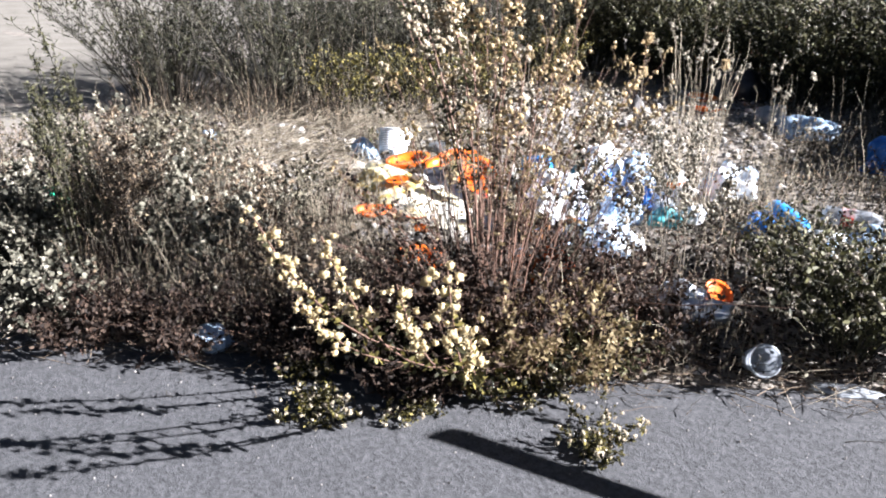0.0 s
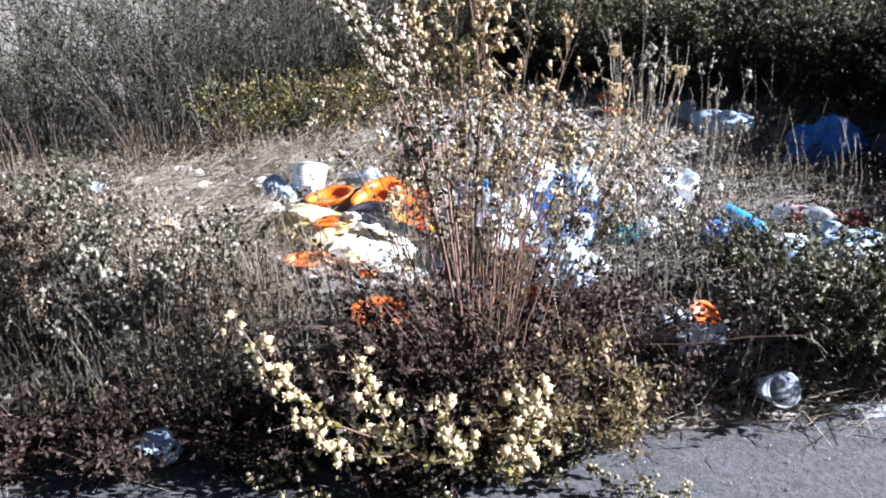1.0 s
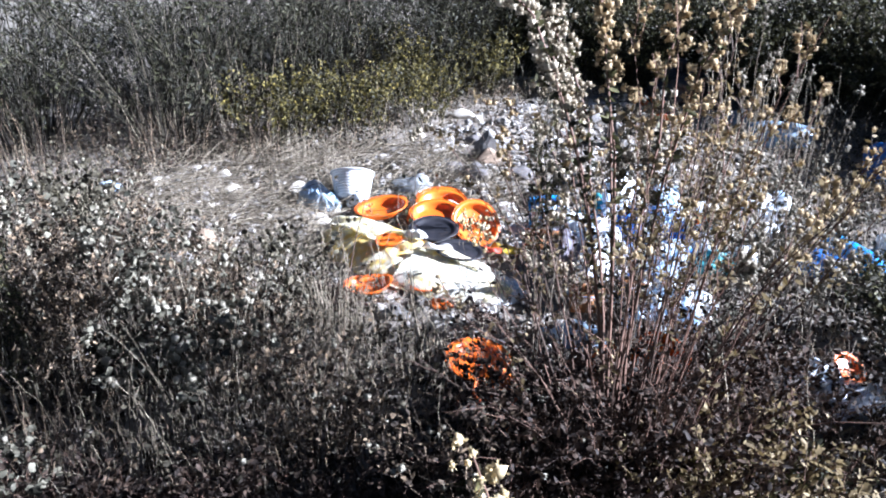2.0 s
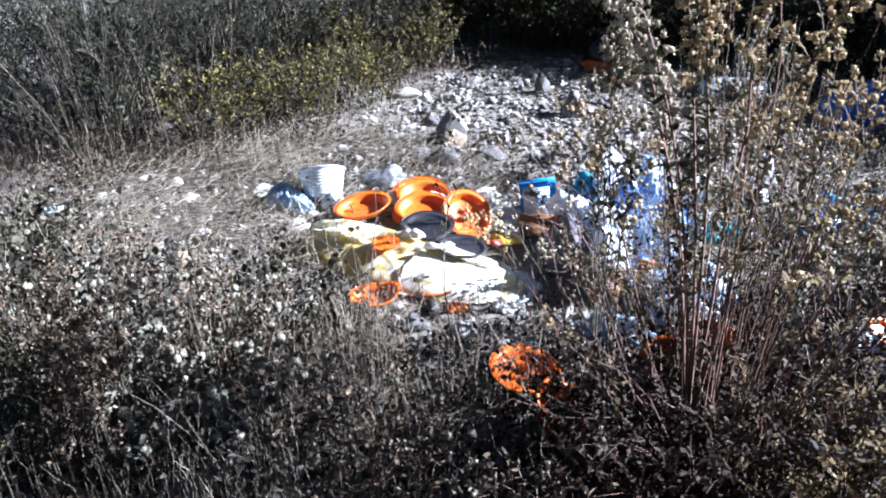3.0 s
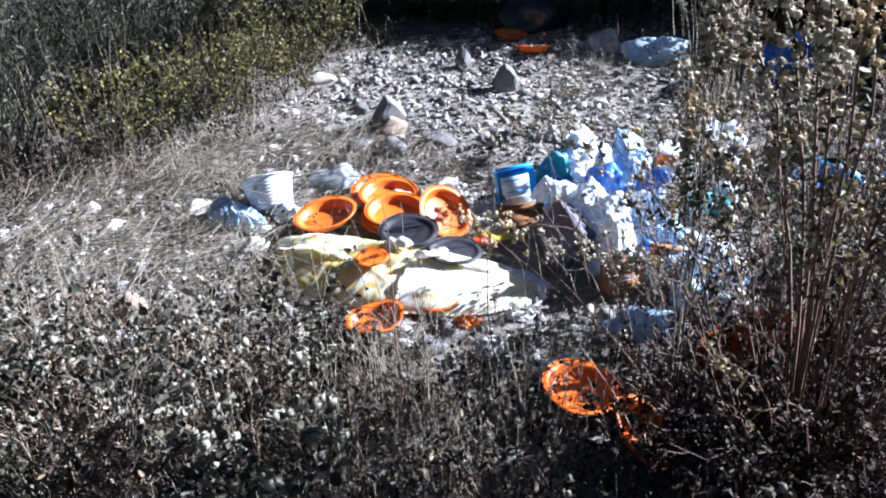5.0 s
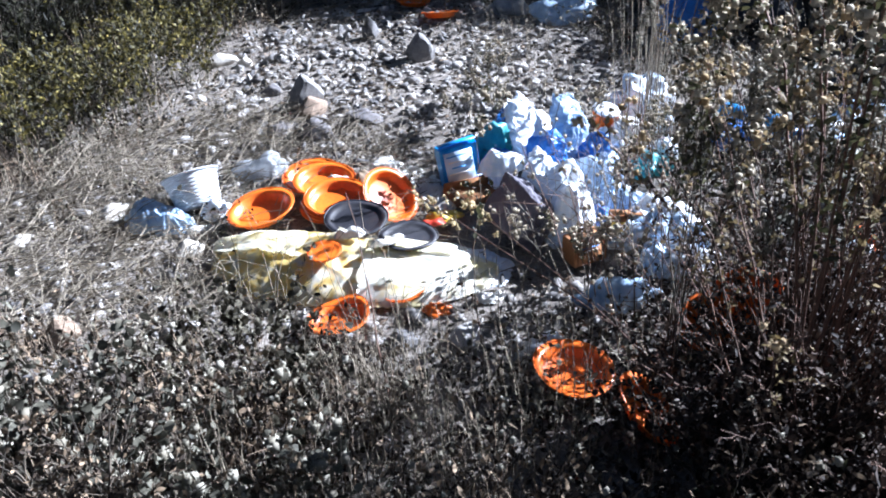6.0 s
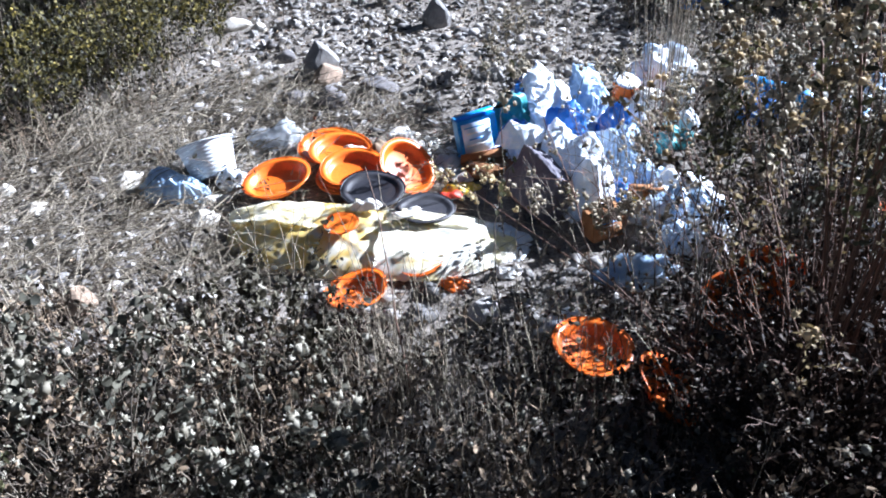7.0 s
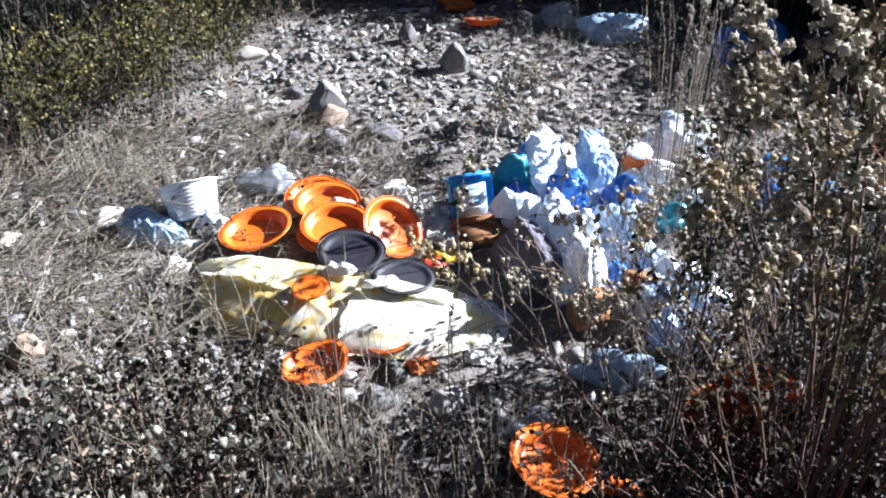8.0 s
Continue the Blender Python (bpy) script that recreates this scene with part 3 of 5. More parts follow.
shrub("leafy_weed", "bushy grey-green weed with pale flowers", "weed", (2.50, -0.30), 56, 0.40, 0.36, GREEN_STEM, OLIVE, GREY_PUFF, twigs=6, leaves=10,
      leaf=(0.020, 0.006), heads=2, low=0.2)
shrub("leafy_weed", "small green weed among the rubbish", "weed", (1.84, -0.20), 24, 0.22, 0.22, GREEN_STEM, OLIVE, GREY_PUFF, twigs=6, leaves=10,
      leaf=(0.018, 0.006), heads=2, low=0.2)
for x, y, h in ((-0.42, -0.98, 0.34), (-0.10, -1.12, 0.36), (-0.72, -1.15, 0.36), (-0.05, -0.80, 0.24), (-0.95, -0.86, 0.34), (0.18, -1.28, 0.34), (-0.48, -1.36, 0.40),
                (0.50, -1.42, 0.30), (0.95, -1.50, 0.34)):
    grey = x < -0.6 or y > -0.9
    shrub("podded_herb", "withered grey herb with round papery pods", "herb", (x, y), 30, h, 0.24, GREEN_STEM if grey else LITTER, GREY_LEAF if grey else BROWN_LEAF, POD, twigs=6, twig_len=0.12, leaves=6 if grey else 5,
          leaf=(0.017, 0.010) if grey else (0.018, 0.004), heads=1, head=0.0085, thick=0.0022, low=0.15, group="podded herbs on the verge", head_from=0.82, base=0.12)
shrub("grey_weed", "silvery weed with large pale round leaves", "weed", (-0.30, -1.22), 26, 0.46, 0.26, GREY_STEM, SILVER_LEAF, GREY_PUFF, twigs=5, leaves=4, heads=1,
      leaf=(0.020, 0.012), thick=0.0026, low=0.25)
shrub("grey_weed", "silvery weed with pale rounded leaves", "weed", (-0.62, -1.42), 30, 0.55, 0.30, GREY_STEM, SILVER_LEAF, GREY_PUFF, twigs=5, leaves=4,
      leaf=(0.020, 0.012), heads=2, thick=0.0026, low=0.25)

for x, y, h in ((-0.38, -1.24, 0.34), (-0.16, -1.26, 0.32), (-0.08, -1.42, 0.36), (0.12, -1.36, 0.30), (-0.46, -1.08, 0.26), (0.02, -1.12, 0.22)):
    shrub("silver_weed", "withered grey weed with large pale papery pods", "weed", (x, y), 13, h, 0.20, GREY_STEM, SILVER_LEAF, POD, twigs=5, twig_len=0.10, leaves=4, heads=1, head=0.0135,
          leaf=(0.020, 0.011), thick=0.0022, low=0.25, head_from=0.60, base=0.10, group="silver weeds on the verge")

# shrubs behind the clearing
for x, y, h, s in ((-1.75, 0.55, 1.15, 0.62), (-2.30, 0.10, 1.20, 0.60), (-1.45, 1.45, 1.10, 0.60), (-2.25, 1.35, 1.30, 0.70), (-1.00, 2.25, 1.05, 0.55), (-2.0, 2.4, 1.4, 0.7)):
    shrub("broom_shrub", "dark green-brown shrub of thin upright twigs", "shrub", (x, y), 120, h * 1.05, s * 1.4, DARK_STEM, SHADE_GREEN_LEAF, None, twigs=8, twig_len=0.26, leaves=6,
          leaf=(0.036, 0.004), thick=0.0040, lift=0.0, low=0.12, base=0.22, open_out=0.45, group="broom shrubs behind the clearing")
for x, y, h in ((-0.86, 0.98, 0.42), (-0.70, 1.42, 0.40), (-1.12, 0.66, 0.40), (-0.95, 1.75, 0.5), (-0.62, 2.25, 0.45)):
    shrub("flowering_weed", "low weed with small yellow-green flowers", "weed", (x, y), 44, h, 0.30, GREEN_STEM, YELLOW_LEAF, YELLOW_FLOWER, twigs=6, leaves=9, heads=1, head=0.0060, head_from=0.86,
          leaf=(0.016, 0.007), thick=0.0024, low=0.1, base=0.18, group="yellow weeds round the clearing")
for x, y, h, s in ((-0.25, 3.15, 0.95, 0.6), (0.65, 3.45, 1.0, 0.65), (1.55, 3.15, 0.9, 0.6), (2.35, 2.65, 0.75, 0.55), (2.75, 1.75, 0.70, 0.5), (3.05, 0.85, 0.62, 0.5), (3.2, 2.9, 0.9, 0.7),
                   (-1.2, 3.3, 1.2, 0.7), (0.2, 4.0, 1.3, 0.8), (1.7, 4.0, 1.2, 0.8), (-0.75, 2.95, 0.8, 0.5), (0.25, 3.05, 0.6, 0.5), (1.1, 2.85, 0.62, 0.45), (2.45, 2.1, 0.5, 0.4),
                   (-2.6, 3.4, 1.6, 0.8), (-0.5, 4.2, 1.5, 0.8), (3.6, 1.9, 0.8, 0.7), (2.1, 3.7, 1.1, 0.7), (2.7, 3.6, 1.1, 0.7), (1.95, 2.75, 0.7, 0.5)):
    # nearer shrubs get darker leaf and stem colours in place of shade
    shrub("dense_shrub", "dense dark shrub with withered leaves", "shrub", (x, y), 140, h, s, GREEN_STEM if y > 2.7 else DARK_STEM, OLIVE if y > 2.7 else SHADE_GREEN_LEAF, GREY_PUFF, twigs=8, twig_len=0.30, leaves=11,
          leaf=(0.026, 0.008), heads=2, head=0.010, head_from=0.80, thick=0.0034, lift=0.15, low=0.08, base=0.28, group="dense shrubs at the back", tall=0.4)
grass_clump("tall_grass", "tall dry grass with pale plumes", (1.24, 0.24), 42, 0.98, 0.20, STRAW, 0.0017, 0.15, 0.10, "tall dry grass", GREY_PUFF)
grass_clump("tall_grass", "tall dry grass with pale plumes", (1.45, 0.70), 16, 0.70, 0.20, STRAW, 0.0014, 0.15, 0.12, "tall dry grass", GREY_PUFF)
for x, y in ((-1.35, 1.0), (-1.6, 0.45), (-1.15, 1.6), (-1.9, 0.8), (-1.25, 0.55), (-1.55, 1.75)):
    grass_clump("tall_grass", "tall thin dry grass in front of the shrubs", (x, y), 9, 0.85, 0.30, STRAW, 0.0016, 0.15, 0.20, "tall dry grass")

for x, y, n, h, s in ((0.16, -0.78, 40, 0.07, 0.14), (0.42, -0.72, 40, 0.10, 0.14), (0.25, -0.96, 130, 0.36, 0.17), (0.40, -1.10, 60, 0.30, 0.18), (0.55, -1.15, 60, 0.24, 0.2), (0.70, -1.0, 50, 0.15, 0.14), (0.82, -1.16, 40, 0.18, 0.14), (0.16, -0.66, 40, 0.07, 0.10), (-0.45, 0.28, 70, 0.22, 0.2), (-0.75, 0.35, 70, 0.26, 0.22), (-0.10, 0.62, 50, 0.18, 0.18), (-0.30, 0.85, 50, 0.2, 0.2), (0.0, -1.10, 60, 0.3, 0.2), (-0.25, -1.0, 60, 0.28, 0.2), (0.20, -1.25, 60, 0.28, 0.2), (-0.32, -1.32, 70, 0.36, 0.20), (0.05, -0.92, 50, 0.24, 0.15), (-1.0, 0.35, 90, 0.34, 0.22),
                      (-1.25, 0.75, 90, 0.45, 0.25), (-1.35, 0.15, 90, 0.38, 0.25), (-0.95, 1.25, 70, 0.5, 0.2), (-1.6, 0.1, 90, 0.5, 0.3), (-1.7, 1.0, 70, 0.7, 0.25),
                      (-0.55, 0.28, 50, 0.20, 0.18), (-0.20, 0.52, 34, 0.16, 0.16), (-0.62, 0.02, 40, 0.16, 0.18), (0.95, -0.20, 40, 0.35, 0.15), (1.55, 0.25, 50, 0.4, 0.2),
                      (1.72, -0.85, 70, 0.22, 0.25), (1.50, -1.05, 60, 0.16, 0.22), (0.62, -1.45, 80, 0.28, 0.24), (0.20, -1.62, 80, 0.30, 0.24), (-0.05, -1.75, 80, 0.34, 0.24),
                      (1.0, 0.85, 30, 0.5, 0.2), (0.9, 1.3, 26, 0.45, 0.2), (-0.85, -0.35, 50, 0.18, 0.2), (-1.15, -0.75, 70, 0.3, 0.25), (-1.5, -0.6, 80, 0.4, 0.3),
                      (0.35, -1.5, 60, 0.3, 0.2), (-0.6, -1.75, 70, 0.34, 0.24), (-1.2, -1.5, 80, 0.4, 0.3), (-1.75, -0.3, 80, 0.55, 0.3)):
    grass_clump("dry_grass", "clump of dry straw-coloured grass", (x, y), n if x > -0.9 else n // 2, h, s, STRAW if -0.9 < x and (y > -0.9 or 0.1 < x < 0.6) else LITTER, base=s * 0.8, width=0.0010)


for x, y, n, h in ((-0.05, -1.30, 40, 0.42), (0.25, -1.38, 36, 0.36), (0.48, -1.30, 36, 0.36), (-0.35, -1.55, 40, 0.44), (0.05, -1.58, 36, 0.36), (0.60, -0.98, 36, 0.34), (-0.60, -1.00, 30, 0.36), (0.42, -1.56, 30, 0.30)):
    grass_clump("dry_grass", "upright clump of tan dry stalks on the verge", (x, y), n, h, 0.22, STRAW, base=0.16, width=0.0010)


def scatter(n, inside, x0, x1, y0, y1):
    out = []
    while len(out) < n:
        x, y = rng.uniform(x0, x1), rng.uniform(y0, y1)
        if inside(x, y):
            out.append((x, y))
    return np.array(out)


def ell(x, y, cx, cy, rx, ry):
    return ((x - cx) / rx) ** 2 + ((y - cy) / ry) ** 2


def under_things(x, y):
    """Where rocks and rubbish lie, so that no gravel comes up through them."""
    if ell(x, y, 0.24, -0.22, 0.52, 0.32) < 1 or ell(x, y, 0.22, 0.08, 0.38, 0.26) < 1 or ell(x, y, -0.38, 0.08, 0.20, 0.12) < 1 or ell(x, y, 0.88, 0.05, 0.34, 0.50) < 1:
        return True
    return any((x - a) ** 2 + (y - b) ** 2 < 0.0049 for a, b in ROCK_SPOTS)


ROCK_SPOTS = ((-0.01, 0.93), (0.02, 0.86), (0.03, 0.63), (-0.10, 0.68), (0.24, 0.74), (0.51, 1.46), (0.27, 1.86), (-0.18, 1.12), (-0.49, 1.66), (-0.36, 1.60), (-0.31, -0.17), (-0.57, -0.57), (-0.56, -0.72), (-0.62, 0.12), (-0.88, -0.02), (-1.02, 0.10), (0.33, -0.70), (0.50, -0.72))


def clearing(x, y):
    return ell(x, y, 0.40, 0.95, 1.0, 1.75) < 1 or ell(x, y, -0.45, 0.0, 0.85, 0.6) < 1


# low withered cover on the verge, its leaves past counting
cover = Plant()
pts = scatter(6000, lambda x, y: 0.02 < off_road(x, y) and not (clearing(x, y) and rng.uniform() > 0.05), -2.3, 2.6, -2.4, 2.6)
hz = np.array([ground_z(x, y) for x, y in pts])
p0 = np.column_stack([pts, hz - 0.005])
p2 = p0 + np.column_stack([rng.normal(size=(len(pts), 2)) * 0.06, rng.uniform(0.03, 0.17, len(pts))])
stem = curves(p0, p2, 0.2, 4, 0.008)
cover.tubes(stem, np.full(len(pts), 0.0017), np.full(len(pts), 0.0005))
tagged(cover.build("herb_stalks", LITTER), "tangle of short withered stalks", "undergrowth", kind="stuff")
cl = Plant()
a, d = along_paths(stem, rng.uniform(0.1, 1, (len(pts), 6)))
a, d = a.reshape(-1, 3), d.reshape(-1, 3)
cl.leaves(a, d * 0.4 + rng.normal(size=a.shape) * 0.7, 0.016 * rng.uniform(0.5, 1.4, len(a)), 0.006 * rng.uniform(0.6, 1.3, len(a)))
tagged(cl.build("herb_leaves", GREY_LEAF), "small grey-green withered leaves of the undergrowth", "undergrowth", kind="stuff")
cb = Plant()
k = rng.integers(0, len(a), 9000)
cb.leaves(a[k] + rng.normal(size=(9000, 3)) * 0.012, rng.normal(size=(9000, 3)), 0.013 * rng.uniform(0.5, 1.3, 9000), 0.006)
tagged(cb.build("dead_leaves", BROWN_LEAF), "brown dead leaves among the herbs", "undergrowth", kind="stuff")

ll = Plant()
n = 12000
pts = scatter(n, lambda x, y: off_road(x, y) > 0.0 and not clearing(x, y), -1.6, 2.2, -2.2, 0.6)
hz = np.array([ground_z(x, y) for x, y in pts])
ll.leaves(np.column_stack([pts, hz + rng.uniform(0.002, 0.02, n)]), rng.normal(size=(n, 3)) * np.array([1, 1, 0.3]), rng.uniform(0.012, 0.034, n), rng.uniform(0.004, 0.010, n))
tagged(ll.build("leaf_litter", SHADE_DEAD_LEAF), "dark rotting leaves covering the verge", "leaf litter", kind="stuff")

# straw lying on the ground
st = Plant()
n = 8500
pts = scatter(n, lambda x, y: off_road(x, y) > -0.05 and (ell(x, y, -0.5, 0.15, 1.0, 0.75) < 1 or rng.uniform() < 0.12), -2.0, 2.4, -2.2, 2.6)
hz = np.array([ground_z(x, y) for x, y in pts])
ang, ln = rng.normal(0.5, 1.4, n), rng.uniform(0.04, 0.34, n) * rng.uniform(0.3, 1.0, n)
p0 = np.column_stack([pts, hz + 0.002 + rng.uniform(0, 0.02, n)])
p2 = p0 + np.column_stack([np.cos(ang) * ln, np.sin(ang) * ln, rng.uniform(-0.01, 0.05, n) * (ln / 0.2)])
st.tubes(curves(p0, p2, 0.0, 4, 0.005), rng.uniform(0.0006, 0.0019, n) * np.where(rng.uniform(size=n) < 0.08, 1.7, 1.0), rng.uniform(0.0004, 0.001, n))
tagged(st.build("fallen_straw", STRAW), "dry straw lying over the stony ground", "straw", kind="stuff")

ls = Plant()
n = 420
pts = scatter(n, lambda x, y: not under_things(x, y) and ell(x, y, -0.45, 0.12, 0.85, 0.75) < 1, -1.4, 0.5, -0.7, 0.95)
hz = np.array([ground_z(x, y) for x, y in pts])
ang, ln = rng.normal(0.7, 1.0, n), rng.uniform(0.12, 0.38, n)
p0 = np.column_stack([pts, hz + rng.uniform(0.006, 0.03, n)])
p2 = p0 + np.column_stack([np.cos(ang) * ln, np.sin(ang) * ln, rng.uniform(-0.004, 0.09, n)])
ls.tubes(curves(p0, p2, 0.1, 5, 0.008), rng.uniform(0.0013, 0.0026, n), rng.uniform(0.0007, 0.0014, n))
tagged(ls.build("long_straw", STRAW), "long bleached stalks fallen over the stony ground", "straw", kind="stuff")

fk = Plant()
n = 9000
pts = scatter(n, lambda x, y: off_road(x, y) > -0.02 and not under_things(x, y) and (clearing(x, y) or rng.uniform() < 0.3), -1.8, 2.2, -2.0, 2.7)
hz = np.array([ground_z(x, y) for x, y in pts])
fk.leaves(np.column_stack([pts, hz + rng.uniform(0.001, 0.012, n)]), rng.normal(size=(n, 3)) * np.array([1, 1, 0.25]), rng.uniform(0.008, 0.034, n), rng.uniform(0.0012, 0.006, n))
tagged(fk.build("plant_debris", LITTER), "broken bits of dead plants on the ground", "plant litter", kind="stuff")

# single dry stalks standing among the herbs
sd = Plant()
n = 650
pts = scatter(n, lambda x, y: off_road(x, y) > 0.05 and (ell(x, y, -0.2, -1.0, 1.2, 0.55) < 1 or (not clearing(x, y) and rng.uniform() < (0.35 if x > -0.6 else 0.10))), -2.4, 2.4, -2.2, 2.4)
hz = np.array([ground_z(x, y) for x, y in pts])
p0 = np.column_stack([pts, hz - 0.005])
p2 = p0 + np.column_stack([rng.normal(size=(n, 2)) * 0.07, rng.uniform(0.12, 0.42, n)])
sd.tubes(curves(p0, p2, 0.1, 5, 0.008), rng.uniform(0.0008, 0.0016, n), np.full(n, 0.0005))
tagged(sd.build("standing_straw", STRAW), "single dry stalks standing in the undergrowth", "straw", kind="stuff")

# dead twigs and trash of leaves along the asphalt's edge
ed = Plant()
n = 1500
u, o = rng.uniform(-2.4, 2.2, n), rng.normal(0.05, 0.10, n)
p0 = np.column_stack([EDGE_0.x + EDGE_D.x * u - EDGE_N.x * o, EDGE_0.y + EDGE_D.y * u - EDGE_N.y * o, rng.uniform(0.004, 0.03, n)])
ang = rng.normal(0.53, 0.7, n)
ln = rng.uniform(0.02, 0.16, n)
p2 = p0 + np.column_stack([np.cos(ang) * ln, np.sin(ang) * ln, rng.uniform(-0.004, 0.03, n)])
ed.tubes(curves(p0, p2, 0.0, 4, 0.006), rng.uniform(0.0006, 0.002, n), np.full(n, 0.0005))
tagged(ed.build("edge_litter", LITTER), "dead twigs and stalks along the asphalt's edge", "plant litter", kind="stuff")
for x, y, s in ((1.02, -1.81, 0.36), (1.09, -1.79, 0.30), (1.25, -1.64, 0.30), (0.92, -1.70, 0.36), (1.68, -1.42, 0.5), (1.48, -1.36, 0.45), (1.73, -1.50, 0.34)):
    shrub("creeping_weed", "creeping weed with yellow-green leaves on the asphalt", "weed", (x, y, 0.006), 14, 0.15 * s, 0.30 * s, GREEN_STEM, YELLOW_LEAF, PUFF, twigs=5,
          twig_len=0.045, leaves=8, leaf=(0.010, 0.0035), heads=1, thick=0.0018, low=0.1, base=0.03, group="creeping weeds on the asphalt")


def carrot_stalk(at, h, lean):
    """A bare stalk that ends in a closed, nest-like dry umbel."""
    top = thing("wild_carrot", "dry stalk with a closed nest-like seed head", "weed", at, "dry umbels")
    path = curves([(0, 0, -0.01)], [(lean[0], lean[1], h)], 0.1, 6, 0.004)
    g = Plant()
    g.tubes(path, [0.0018], [0.0011])
    g.build("stalk", GREY_STEM, top)
    e = path[0, -1]
    n = 46
    a = rng.uniform(0, 2 * math.pi, n)
    r = rng.uniform(0.3, 1, n)
    mid = np.column_stack([e[0] + np.cos(a) * 0.020 * r, e[1] + np.sin(a) * 0.020 * r, np.full(n, e[2] + 0.014)])
    end = np.column_stack([e[0] + np.cos(a) * 0.013 * r, e[1] + np.sin(a) * 0.013 * r, np.full(n, e[2] + 0.036)])
    hd = Plant()
    hd.tubes(np.stack([np.repeat(e[None], n, 0), mid, end], 1), np.full(n, 0.0009), np.full(n, 0.0006))
    hd.puffs(end, 0.0035, 5)
    hd.build("seed_head", TAN_PUFF, top)


for x, y, h in ((1.40, -0.62, 0.78), (1.02, -0.78, 0.80), (1.30, -0.55, 0.86), (1.46, -0.20, 0.72)):
    carrot_stalk((x, y), h, rng.normal(size=2) * 0.04)

# long bare twigs that cross in front of the rubbish
for p, q in (((0.98, -1.05, 0.05), (0.38, -0.30, 0.22)), ((0.95, -1.20, 0.10), (0.50, -0.42, 0.26)), ((0.30, -0.98, 0.0), (0.24, -0.70, 0.44)), ((1.35, -1.15, 0.16), (2.00, -0.98, 0.30))):
    top = thing("bare_twig", "long thin bare twig of withered weed", "twig", (p[0], p[1]), "bare twigs")
    d = Vector(q) - Vector(p)
    g = Plant()
    g.tubes(curves([(0, 0, p[2])], [(d.x, d.y, q[2])], 0.1, 7, 0.006), [0.0028], [0.0012])
    g.build("stem", RED_STEM, top)
    if p[0] < 1.0 and p[0] > 0.9:
        e = np.array([d.x, d.y, q[2]])
        fl = Plant()
        fl.puffs(e - np.array([d.x, d.y, q[2] - p[2]]) * rng.uniform(0, 0.22, (34, 1)) + rng.normal(size=(34, 3)) * 0.012, 0.0075 * rng.uniform(0.6, 1.2, 34), 9)
        fl.build("seed_fluff", PALE_PUFF, top)


for i in range(26):
    x, y, h = rng.uniform(0.78, 1.30), rng.uniform(-0.86, -0.48), rng.uniform(0.26, 0.55)
    top = thing("bare_twig", "thin bare branching twig leaning over the rubbish", "twig", (x, y), "bare twigs")
    path = curves([(0, 0, -0.01)], [(rng.normal(-0.10, 0.10), rng.normal(0.12, 0.10), h)], 0.1, 7, 0.008)
    g = Plant()
    g.tubes(path, [0.0022], [0.0008])
    stem = g.build("stem", RED_STEM if i % 2 else GREY_STEM, top)
    a, d = along_paths(path, rng.uniform(0.35, 0.95, (1, 7)))
    tip = a[0] + (d[0] * 0.7 + rng.normal(size=(7, 3)) * 0.6) * rng.uniform(0.05, 0.13, (7, 1))
    g = Plant()
    g.tubes(curves(a[0], tip, 0.0, 4, 0.004), np.full(7, 0.0012), np.full(7, 0.0006))
    g.build("branchwork", RED_STEM if i % 2 else GREY_STEM, stem)
    fl = Plant()
    fl.puffs(np.repeat(tip[:4], 2, 0) + rng.normal(size=(8, 3)) * 0.008, 0.0075 * rng.uniform(0.6, 1.2, 8), 8)
    fl.build("seed_fluff", PUFF, top)


# ---- stones ----
def stone_mesh(name, seed, mat, rough=0.22, sub=1):
    bm = bmesh.new()
    bmesh.ops.create_icosphere(bm, subdivisions=sub, radius=1)
    for v in bm.verts:
        v.co *= 1 + rough * noise.noise(v.co * 1.3 + Vector((seed * 3.7, seed, 0))) * 1.6
        c = max(abs(v.co.x), abs(v.co.y), abs(v.co.z))
        v.co = v.co.lerp(v.co / (c + 0.3), 0.5)
        for q in range(4):
            d = Vector((math.sin(seed * 3 + q * 2.1), math.cos(seed * 5 + q * 1.7), math.sin(seed + q * 4.3))).normalized()
            v.co -= d * max(0.0, v.co.dot(d) - 0.42)
    me = bpy.data.meshes.new(name)
    bm.to_mesh(me)
    bm.free()
    me.materials.append(mat)
    return me


kinds = [stone_mesh("stone", i, STONE_PIECE) for i in range(6)]
base_v = [np.array([v.co[:] for v in m.vertices]) for m in kinds]
base_f = np.array([p.vertices[:] for p in kinds[0].polygons])
gravel = Plant()
pts = scatter(6500, lambda x, y: off_road(x, y) > 0 and not under_things(x, y) and (clearing(x, y) or rng.uniform() < 0.12), -1.6, 2.4, -1.4, 2.9)
for x, y in pts:
    s = 0.003 + 0.032 * rng.uniform() ** 2.8
    v = base_v[rng.integers(6)] * s * rng.uniform(0.25, 1.6, 3) @ np.array(Euler(rng.uniform(0, 6, 3)).to_matrix()) * np.array([1.1, 1.1, 0.65])
    gravel.add(v + np.array([x, y, ground_z(x, y) + s * 0.15]), base_f)
tagged(gravel.build("gravel", STONE), "grey and brown gravel strewn over the clearing", "gravel", kind="stuff")


chips = Plant()
for i in range(900):
    u, o = rng.uniform(-1.6, 1.8), 0.05 + 1.2 * rng.uniform() ** 1.5
    q = EDGE_0 + EDGE_D * u + EDGE_N * o
    sz = 0.0010 + 0.0034 * rng.uniform() ** 2
    chips.add(base_v[i % 6] * sz * rng.uniform(0.6, 1.3, 3) + np.array([q.x, q.y, 0.0095 + sz * 0.3]), base_f)
tagged(chips.build("road_grit", STONE), "small pale grit lying on the asphalt", "grit", kind="stuff")


